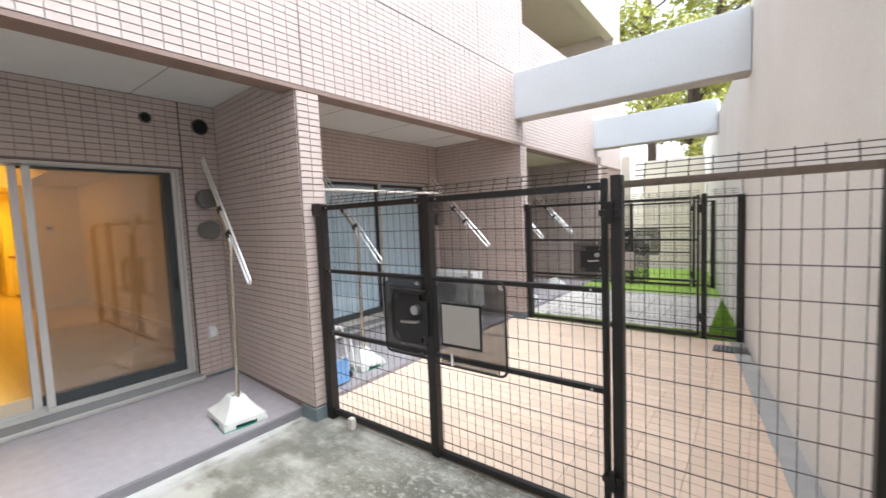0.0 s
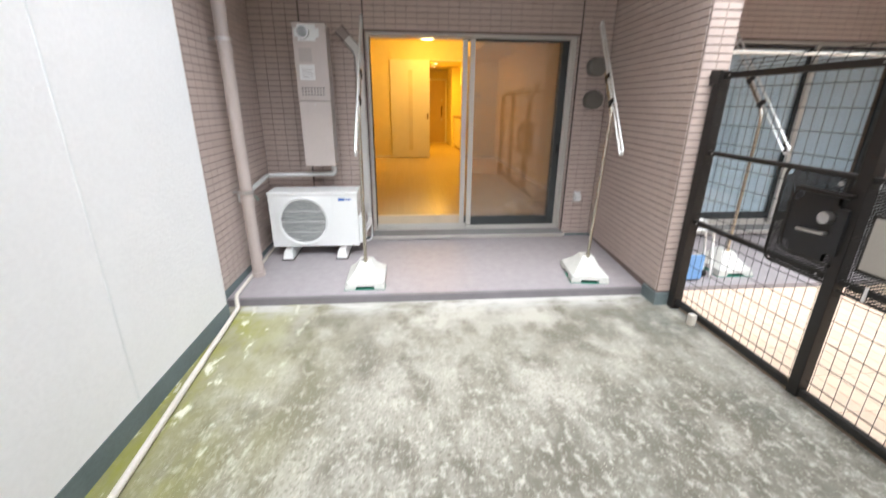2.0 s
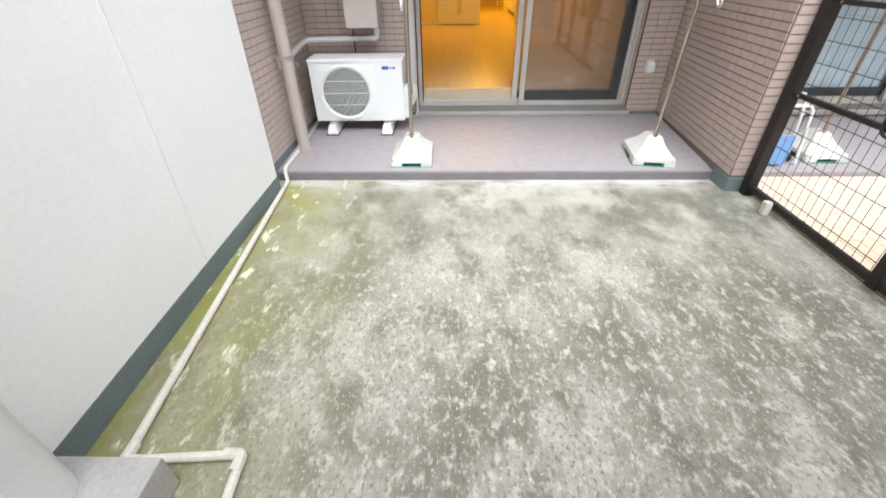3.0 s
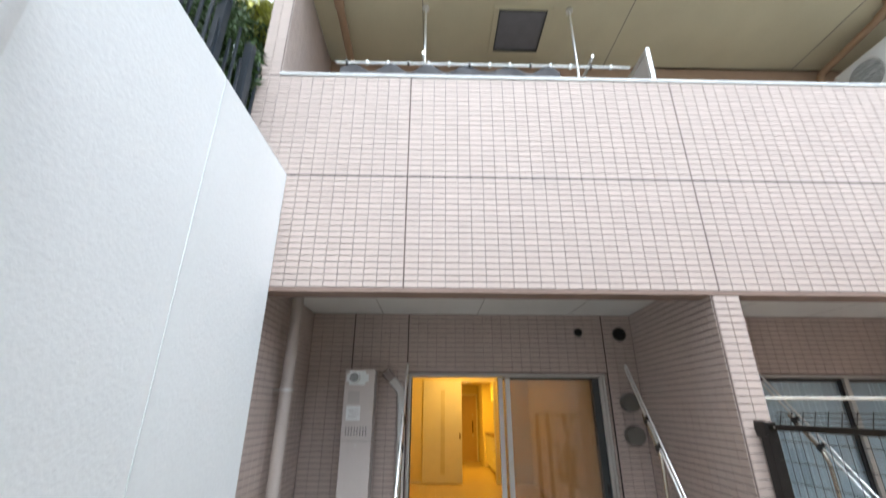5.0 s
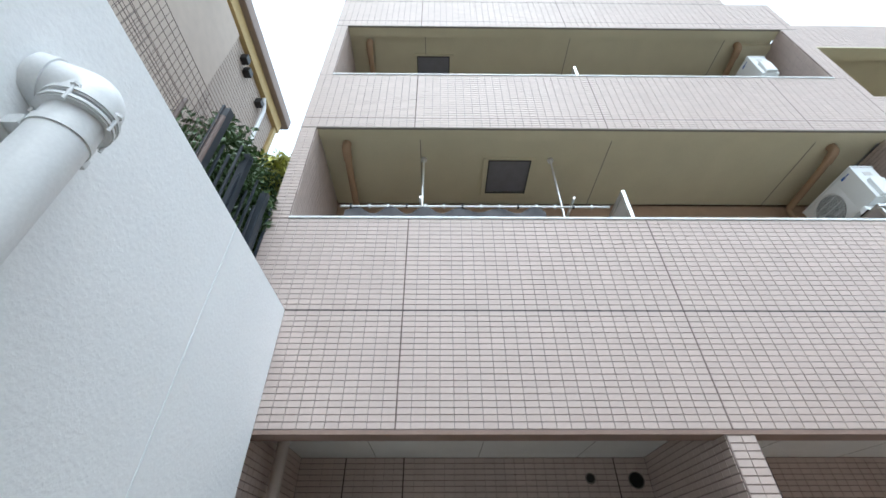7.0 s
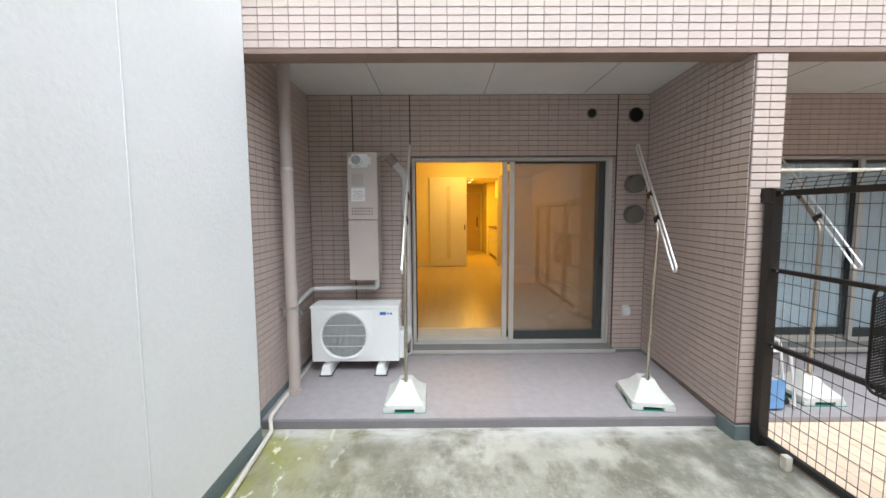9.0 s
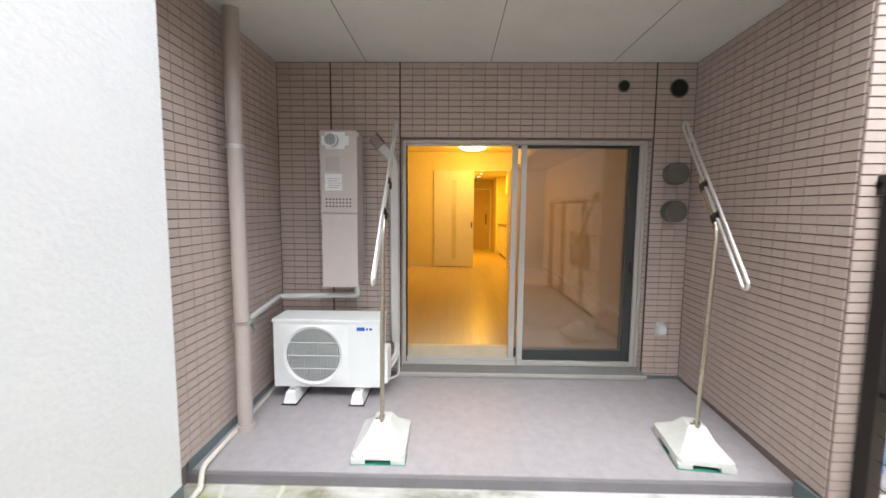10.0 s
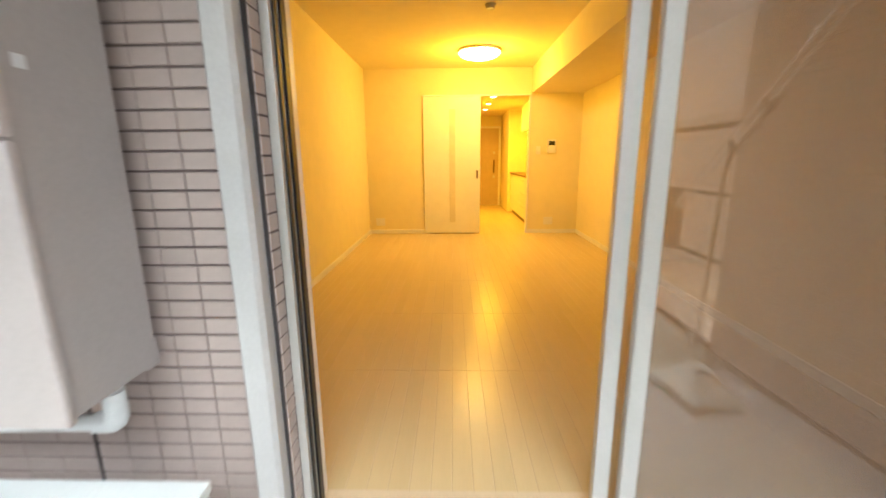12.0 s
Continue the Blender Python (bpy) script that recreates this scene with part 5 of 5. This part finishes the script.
def fence(y, xw, single):
    T, M, L, B = 1.69, 1.188, 0.70, 0.06
    g = thing("metal_gate", (-1.17, y, 0.0), "closed dark bronze wire mesh gate between two gardens", "gate", "garden gates")
    part("gate_post", boxes((-2.275, -2.205, y - 0.035, y + 0.035, 0.0, T + 0.015), bevel=0.006), BLACK, g)
    part("gate_post", boxes((-0.072, -0.022, y - 0.03, y + 0.03, 0.0, T + 0.03), bevel=0.006), BLACK, g)
    part("stile", boxes((-1.20, -1.14, y - 0.03, y + 0.03, 0.03, T + 0.02), bevel=0.005), BLACK, g)
    part("stile", boxes((-0.118, -0.09, y - 0.02, y + 0.02, 0.05, T + 0.02), bevel=0.005), BLACK, g)
    part("hinge", boxes((-2.30, -2.26, y - 0.05, y + 0.02, T - 0.04, T - 0.005), (-2.29, -2.20, y - 0.05, y - 0.03, T - 0.07, T + 0.02), bevel=0.004), BLACK, g)
    for zz in (0.28, 1.55):
        part("hinge", boxes((-0.12, -0.03, y - 0.045, y - 0.02, zz - 0.015, zz + 0.015), (-0.085, -0.055, y - 0.055, y - 0.03, zz - 0.05, zz + 0.05), bevel=0.005), BLACK, g)
    for x0, x1 in ((-2.205, -1.20), (-1.14, -0.118)):
        for zz, h in ((T - 0.015, 0.018), (M, 0.013), (L, 0.013), (B, 0.020)):
            part("rail", boxes((x0, x1, y - 0.018, y + 0.018, zz - h, zz + h), bevel=0.004), BLACK, g)
        for z0, z1 in ((B + 0.02, L - 0.013), (L + 0.013, M - 0.013), (M + 0.013, T - 0.033)):
            mesh_wires(g, y, x0, x1, z0, z1, single)
        bm = bmesh.new()
        for zz in (M, L, T - 0.015):
            for xx in (x0 + 0.05, x1 - 0.05):
                rod(bm, (xx, y - 0.018, zz), (xx, y - 0.022, zz), 0.006, 8)
        part("bolts", bm, CHROME, g)
    crest(g, y, -2.2, -0.1, T)
    # lock housing
    lk = part("lock_panel", plate(bmesh.new(), -1.57, -1.16, y - 0.026, y - 0.02, 0.665, 1.20, 0.05), HOLES, g, "black perforated lock guard panel with rounded corners")
    part("panel_rim", tube(bmesh.new(), [(-1.18, y - 0.023, 0.672), (-1.562, y - 0.023, 0.672), (-1.562, y - 0.023, 1.193), (-1.18, y - 0.023, 1.193)], 0.008, 6, bend=0.05), BLACK, lk)
    part("lock_box", plate(bmesh.new(), -1.47, -1.17, y - 0.046, y - 0.024, 0.76, 1.10, 0.06), BLACKPLASTIC, lk, "black raised lock case with rounded corners")
    part("case_rim", tube(bmesh.new(), [(-1.18, y - 0.046, 0.765), (-1.465, y - 0.046, 0.765), (-1.465, y - 0.046, 1.095), (-1.18, y - 0.046, 1.095)], 0.009, 6, bend=0.06), BLACK, lk)
    part("case_ledge", boxes((-1.44, -1.17, y - 0.075, y - 0.03, 1.095, 1.112), bevel=0.004), BLACK, lk)
    part("knob", rod(bmesh.new(), (-1.245, y - 0.05, 0.99), (-1.245, y - 0.085, 0.99), 0.03, 20), CHROME, lk, "steel knob")
    part("lever", tube(bmesh.new(), [(-1.235, y - 0.05, 0.915), (-1.235, y - 0.08, 0.915), (-1.36, y - 0.085, 0.908)], 0.009, 8, bend=0.015), CHROME, lk, "steel lever handle")
    part("keyhole", rod(bmesh.new(), (-1.26, y - 0.025, 1.15), (-1.26, y - 0.032, 1.15), 0.012, 12), CHROME, lk)
    gd = part("guard_panel", plate(bmesh.new(), -1.14, -0.625, y - 0.026, y - 0.022, 0.655, 1.20, 0.05), HOLES, g, "black perforated guard sheet")
    part("guard_rim", tube(bmesh.new(), [(-1.13, y - 0.024, 0.66), (-0.63, y - 0.024, 0.66), (-0.63, y - 0.024, 1.195), (-1.13, y - 0.024, 1.195)], 0.008, 6, bend=0.05), BLACK, gd)
    part("plate_frame", boxes((-1.075, -1.062, y - 0.034, y - 0.026, 0.785, 1.05), (-0.795, -0.782, y - 0.034, y - 0.026, 0.785, 1.05), (-1.075, -0.782, y - 0.034, y - 0.026, 1.037, 1.05), (-1.075, -0.782, y - 0.034, y - 0.026, 0.785, 0.798)), BLACK, gd)
    part("number_plate", boxes((-1.062, -0.795, y - 0.036, y - 0.026, 0.798, 1.037), bevel=0.003), PLATE, gd, "blank beige plate")
    part("tape", boxes((-1.01, -0.998, y - 0.031, y - 0.026, 0.66, 0.73)), PAPER, gd)
    # fixed panel up to the wall
    f = thing("mesh_fence", (0.4, y, 0.0), "dark bronze wire mesh fence panel beside the garden wall", "fence", "mesh fences")
    part("end_post", boxes((xw - 0.075, xw - 0.005, y - 0.035, y + 0.035, 0.0, T), bevel=0.006), BLACK, f)
    part("rail", boxes((-0.022, xw - 0.075, y - 0.018, y + 0.018, T - 0.03, T), bevel=0.004), BRONZE, f, "top rail with its lit sheen put into a lighter brown")
    part("rail", boxes((-0.022, xw - 0.075, y - 0.015, y + 0.015, 0.05, 0.08), bevel=0.004), BLACK, f)
    mesh_wires(f, y, -0.022, xw - 0.075, 0.08, T - 0.03, single)
    crest(f, y, 0.02, xw - 0.06, T)


fence(FENCE, garden_x(FENCE), True)
fence(FENCE + PITCH, garden_x(FENCE + PITCH), False)
def far_gate():
    before = set(bpy.data.objects.keys())
    fence(FENCE + 2 * PITCH, 0.3, False)
    for k in set(bpy.data.objects.keys()) - before:
        ob = bpy.data.objects[k]
        if ob.parent is None:
            ob.location.x -= 0.5


far_gate()
solid("fence_stopper", boxes((-1.98, -1.93, FENCE - 0.075, FENCE - 0.03, 0.0, 0.09), bevel=0.012), OLDPIPE, "small cream plastic stopper at the foot of the gate", "stopper")

# ---- neighbouring gardens ----
dk = structure("floor_deck", boxes((STEP, 0.75, FENCE + 0.05, FENCE + PITCH - 0.03, -0.05, 0.012)), DECKGAP, "salmon wood-look deck tiles of the next garden", "floor")
tile_face(dk, (0, 0, 0.012), (1, 0, 0), (0, 1, 0), [(STEP + 0.01, 0.72)], [(FENCE + 0.06, FENCE + PITCH - 0.04)], near=(-3, 2, 0, 8), pu=0.30, pv=0.10, joint=0.004, proud=0.016, material=DECK, name="deck_tile")
bm = slanted(FENCE + 0.05, FENCE + PITCH - 0.03, -0.05, 0.034, 0.15)
bmesh.ops.translate(bm, verts=bm.verts, vec=(-0.14, 0, 0))
structure("kerb_gutter", bm, PLINTH, "grey cement gutter strip along the garden wall", "kerb")
gt = thing("drain_grating", (0.27, FENCE + 3.3, 0.02), "dark steel drain grating in the deck", "grating")
part("frame", boxes((0.08, 0.46, FENCE + 3.16, FENCE + 3.40, 0.022, 0.034)), ACDARK, gt)
for i in range(9):
    part("bar", boxes((0.10 + i * 0.038, 0.118 + i * 0.038, FENCE + 3.18, FENCE + 3.38, 0.034, 0.044)), SILL, gt)
pv = structure("floor_paved", boxes((STEP, 0.6, FENCE + PITCH + 0.03, 13.2, -0.05, 0.012)), PLINTH, "pale stone pavers of a far garden", "floor")
tile_face(pv, (0, 0, 0.012), (1, 0, 0), (0, 1, 0), [(STEP + 0.02, -0.02)], [(FENCE + PITCH + 0.25, 8.9)], near=(-3, 0, 0, 9.2), pu=0.30, pv=0.30, joint=0.012, proud=0.015, material=PAVER, name="paver")
rng = random.Random(5)


def turf(name, x0, x1, y0, y1, z, n, h, label, slope=0.0):
    verts, faces = [], []
    for _ in range(n):
        x, y = rng.uniform(x0, x1), rng.uniform(y0, y1)
        a, l = rng.uniform(0, 6.28), h * rng.uniform(0.6, 1.2)
        zz = z
        k = len(verts)
        verts += [(x - 0.004 * math.cos(a), y - 0.004 * math.sin(a), zz), (x + 0.004 * math.cos(a), y + 0.004 * math.sin(a), zz), (x + rng.uniform(-0.01, 0.01), y + rng.uniform(-0.01, 0.01), zz + l)]
        faces.append((k, k + 1, k + 2))
    me = bpy.data.meshes.new(name)
    me.from_pydata(verts, [], faces)
    me.materials.append(TURF)
    tagged(new(name, me), label, "turf", kind="stuff")


structure("floor_turf", boxes((-0.02, 0.55, FENCE + PITCH + 0.04, 12.5, 0.012, 0.03), (STEP, -0.02, FENCE + PITCH + 0.04, FENCE + PITCH + 0.24, 0.012, 0.03), (STEP, -0.02, 8.92, 12.5, 0.012, 0.03)), TURF, "green artificial turf strip", "floor")
turf("grass_strip", -0.02, 0.34, FENCE + PITCH + 0.05, 10, 0.03, 14000, 0.03, "short bright green artificial grass along the wall")
turf("grass_edge", STEP, -0.02, FENCE + PITCH + 0.05, FENCE + PITCH + 0.23, 0.03, 6000, 0.03, "short green artificial grass along the fence foot")
bx, by = -2.70, PITCH - 0.66
bg = thing("folding_cart", (bx, by, FLOOR), "folded white tube cart with a blue plastic tray", "cart")
for k, (dx, h) in enumerate(((0.0, 0.50), (0.10, 0.44))):
    part("tube_frame", tube(bmesh.new(), [(bx + dx, by - 0.13, FLOOR + 0.015), (bx + dx - 0.05, by - 0.11, FLOOR + h), (bx + dx - 0.05, by + 0.11, FLOOR + h), (bx + dx, by + 0.13, FLOOR + 0.015)], 0.011, 10, bend=0.06), WHITEPIPE, bg, "white bent tube")
bm = boxes((bx + 0.115, bx + 0.135, by - 0.16, by + 0.02, FLOOR + 0.02, FLOOR + 0.24), (bx + 0.09, bx + 0.115, by - 0.16, by - 0.145, FLOOR + 0.02, FLOOR + 0.24), (bx + 0.09, bx + 0.115, by + 0.005, by + 0.02, FLOOR + 0.02, FLOOR + 0.24), bevel=0.005)
part("tray", bm, BLUEBAG, bg, "blue plastic tray")
for dy in (-0.12, 0.12):
    part("wheel", rod(bmesh.new(), (bx + 0.02, by + dy - 0.012, FLOOR + 0.03), (bx + 0.02, by + dy + 0.012, FLOOR + 0.03), 0.03, 16), BLACKPLASTIC, bg)
rd = thing("laundry_rod", (-3.2, PITCH + 0.2, 1.9), "pale laundry rod hung under the neighbouring balcony", "rod")
part("rod", rod(bmesh.new(), (-2.62, PITCH - 0.95, 1.86), (-2.62, PITCH + 0.95, 1.86), 0.013, 10), OLDPIPE, rd)

# ---- things on the upper balconies ----
for yy in (0.258, 1.91):
    hp = thing("tension_pole", (-2.7, yy, 3.56), "white tension pole clamped between floor and ceiling", "pole", "tension poles")
    part("pole", rod(bmesh.new(), (-2.80, yy, 3.56), (-2.80, yy, 6.07), 0.014, 10), ALUROD, hp)
    part("ceiling_pad", rod(bmesh.new(), (-2.80, yy, 6.05), (-2.80, yy, 6.08), 0.04, 16), ALUROD, hp)
    part("arm", boxes((-2.82, -2.42, yy - 0.012, yy + 0.012, 4.98, 5.01), bevel=0.003), ALUROD, hp)
    part("arm_clamp", boxes((-2.83, -2.77, yy - 0.03, yy + 0.03, 4.95, 5.04), bevel=0.006), ALUROD, hp)
nt = thing("shade_cloth", (-2.5, 0.7, 4.60), "grey shade cloth tied along the upper balcony rail", "cloth")
bm = bmesh.new()
g = [[bm.verts.new((-2.50 + 0.015 * math.sin(i * 1.1 + j), -0.55 + i * 0.055, 4.60 + j * 0.07 + 0.012 * math.sin(i * 0.9) * j)) for j in range(5)] for i in range(40)]
for a, b in zip(g, g[1:]):
    for j in range(4):
        bm.faces.new((a[j], b[j], b[j + 1], a[j + 1]))
part("cloth", bm, NET, nt)
part("top_bar", rod(bmesh.new(), (-2.5, -0.6, 4.93), (-2.5, 2.3, 4.935), 0.012, 8), ALUROD, nt)
for i in range(14):
    part("peg", boxes((-2.515, -2.485, -0.5 + i * 0.2, -0.48 + i * 0.2, 4.915, 4.955)), ACWHITE if i % 3 else BLACKPLASTIC, nt)

# ---- beyond the retaining wall ----
hz = thing("neighbour_house", (0, -7, 3.36), "beige tiled neighbouring house with ochre trim and a brown gutter", "house")
part("wall", boxes((-7.5, 12.0, -9.0, -5.0, 3.36, 13.5)), NBTILE, hz)
part("trim_band", boxes((-7.7, 12.2, -9.2, -4.86, 13.3, 13.75), (-7.62, -7.45, -9.1, -4.9, 3.4, 13.3), bevel=0.02), NBTRIM, hz, "ochre eaves board")
part("gutter", boxes((-7.9, 12.4, -9.4, -4.68, 13.75, 14.2), bevel=0.06), NBROOF, hz, "brown roof gutter")
part("bay_wall", boxes((-4.3, -1.0, -5.0, -4.7, 3.4, 12.75)), NBTILE, hz)
for x, z in ((-3.0, 12.2), (-5.05, 13.0), (-5.35, 12.85), (-6.3, 12.85), (-1.2, 12.3)):
    bm = boxes((x - 0.11, x + 0.11, -5.0 if x < -4.3 else -4.7, -4.8 if x < -4.3 else -4.5, z - 0.11, z + 0.11), bevel=0.03)
    part("vent_hood", bm, BLACKPLASTIC, hz, "dark vent hood")
part("house_pipe", tube(bmesh.new(), [(-6.4, -4.9, 13.25), (-6.55, -4.85, 12.9), (-6.6, -4.85, 6)], 0.06, 10, bend=0.1), WHITEPIPE, hz, "white drain pipe")
rows = []
for i in range(70):
    z = 3.5 + i * 0.14
    rows.append((-7.5, 12.0, -5.004, -4.996, z, z + 0.012))
tagged(part("tile_course", boxes(*rows), GROUT, hz), kind="stuff")

wf = thing("wire_fence", (0.5, -1.1, 3.36), "rusty brown wire mesh fence on top of the retained ground", "fence")
for n, (yy, z1) in enumerate(((-1.10, 4.38), (-1.45, 4.6))):
    bm = bmesh.new()
    for i in range(86):
        rod(bm, (-1.05 + i * 0.04, yy, 3.36), (-1.05 + i * 0.04, yy, z1), 0.0022, 4)
    for i in range(int((z1 - 3.36) / 0.075) + 1):
        rod(bm, (-1.05, yy, 3.4 + i * 0.075), (2.35, yy, 3.4 + i * 0.075), 0.0026, 4)
    tagged(part("wire_mesh", bm, WIRE, wf), kind="stuff")
    for xx in (-1.05, 0.6, 2.35):
        part("post", rod(bmesh.new(), (xx, yy, 3.36), (xx, yy, z1 + 0.03), 0.018, 8), WIRE, wf)
pf = thing("picket_fence", (-1.8, -1.2, 3.36), "dark navy steel picket fence beside the hedge", "fence")
for i in range(14):
    xx = -1.12 - i * 0.095
    part("picket", boxes((xx - 0.009, xx + 0.009, -1.21, -1.19, 3.36, 4.42 if i % 4 else 4.66), bevel=0.003), NAVYBAR, pf)
for xx in (-1.2, -1.65, -2.1):
    part("post", boxes((xx - 0.035, xx + 0.035, -1.25, -1.18, 3.36, 4.70), bevel=0.004), NAVYBAR, pf)


def leaves(clumps, n, size, seed):
    """Many small folded leaves scattered in uneven clumps (centre, radii)."""
    r = np.random.RandomState(seed)
    verts, faces = [], []
    tot = sum(c[3] * c[4] * c[5] for c in clumps)
    for cx, cy, cz, rx, ry, rz in clumps:
        m = int(n * rx * ry * rz / tot)
        p = r.normal(size=(m, 3))
        p /= np.linalg.norm(p, axis=1)[:, None]
        p *= (r.uniform(0.25, 1, (m, 1)) ** 0.5) * (1 + 0.25 * np.sin(5 * p[:, :1] + cx) * np.cos(6 * p[:, 2:3]))
        p = p * (rx, ry, rz) + (cx, cy, cz)
        for q in p:
            d = r.normal(size=3)
            d /= np.linalg.norm(d)
            e = np.cross(d, r.normal(size=3))
            e /= np.linalg.norm(e) + 1e-9
            s = size * r.uniform(0.6, 1.3)
            k = len(verts)
            up = np.cross(d, e) * s * 0.18
            verts += [q - d * s, q + e * s * 0.45 + up, q + d * s, q - e * s * 0.45 + up]
            faces += [(k, k + 1, k + 2), (k, k + 2, k + 3)]
    return [tuple(v) for v in verts], faces


def leafy(name, parent, clumps, n, size, seed, material, label=""):
    v, f = leaves(clumps, n, size, seed)
    org = ORIGIN[parent.name]
    me = bpy.data.meshes.new(name)
    me.from_pydata([(a - org.x, b - org.y, c - org.z) for a, b, c in v], [], f)
    me.materials.append(material)
    ob = new(name, me)
    ob.parent = parent
    return tagged(ob, label)


hd = thing("hedge_shrub", (-2.3, -1.75, 3.36), "dense dark green hedge shrub behind the retaining wall", "shrub")
leafy("crown", hd, [(-1.55, -1.7, 4.3, 0.5, 0.35, 0.65), (-2.1, -1.75, 4.6, 0.6, 0.4, 0.9), (-2.7, -1.8, 4.9, 0.6, 0.4, 1.0), (-1.9, -1.7, 5.1, 0.35, 0.3, 0.4), (-3.1, -1.7, 4.6, 0.6, 0.4, 0.9), (-1.3, -1.7, 3.9, 0.4, 0.3, 0.5), (-1.75, -1.25, 4.68, 0.38, 0.14, 0.16), (-2.3, -1.25, 4.6, 0.2, 0.12, 0.3)], 20000, 0.038, 3, LEAF)
for i, (a, b) in enumerate(((-1.6, 4.6), (-2.2, 5.2), (-2.8, 5.4), (-1.9, 5.2))):
    part("stem", rod(bmesh.new(), (a, -1.75, 3.3), (a - 0.08, -1.72, b), 0.02, 6, 0.006), BARK, hd)
ys = thing("yellow_shrub", (-2.95, -1.6, 3.36), "yellow-green leafy shrub above the hedge", "shrub")
leafy("crown", ys, [(-2.85, -1.55, 5.75, 0.35, 0.3, 0.3), (-3.15, -1.6, 6.0, 0.35, 0.3, 0.35)], 1500, 0.05, 4, LEAFY)
part("stem", rod(bmesh.new(), (-2.95, -1.65, 3.3), (-2.95, -1.58, 5.9), 0.02, 6, 0.008), BARK, ys)


def tree(x, y, h, spread, seed, material, label, n=9000):
    t = thing("tree", (x, y, -0.06), label, "tree", "trees beyond the gardens")
    r = random.Random(seed)
    part("trunk", tube(bmesh.new(), [(x, y, -0.1), (x + 0.1, y, h * 0.35), (x - 0.1, y + 0.1, h * 0.7), (x, y, h * 0.95)], 0.16, 8), BARK, t)
    cl = []
    for i in range(11):
        a, z = r.uniform(0, 6.28), h * r.uniform(0.42, 0.98)
        d = spread * r.uniform(0.3, 1.0) * (1.15 - 0.6 * (z / h - 0.4))
        c = (x + d * math.cos(a), y + d * math.sin(a), z)
        part("limb", tube(bmesh.new(), [(x, y, z - 0.8), ((x + c[0]) / 2, (y + c[1]) / 2, z - 0.25), c], 0.045, 6), BARK, t)
        cl.append((*c, spread * 0.42, spread * 0.42, spread * 0.33))
    leafy("crown", t, cl, n, 0.10, seed, material)


tree(-2.9, 18.0, 11.0, 2.3, 11, LEAFY, "tall yellow-green tree beyond the garden wall")
tree(-0.7, 19.0, 9.6, 2.3, 12, LEAFY, "leafy yellow-green tree beyond the garden wall")
tree(-1.2, 16.0, 6.3, 1.4, 13, LEAFY, "bright yellow-green tree behind the far wall", 7000)

# ---- lamps of the lit room ----
WARM = (1.0, 0.475, 0.012)
ld = bpy.data.lights.new("room_light", "POINT")
ld.energy, ld.shadow_soft_size, ld.color = 19, 0.22, WARM
new("room_light", ld).location = (-8.2, 0.94, RC - 0.28)
ld = bpy.data.lights.new("corridor_light", "AREA")
ld.shape, ld.size, ld.energy, ld.color, ld.spread = "DISK", 0.6, 18, WARM, radians(180)
new("corridor_light", ld).location = (-10.9, 1.28, 2.43)

lay_pieces()
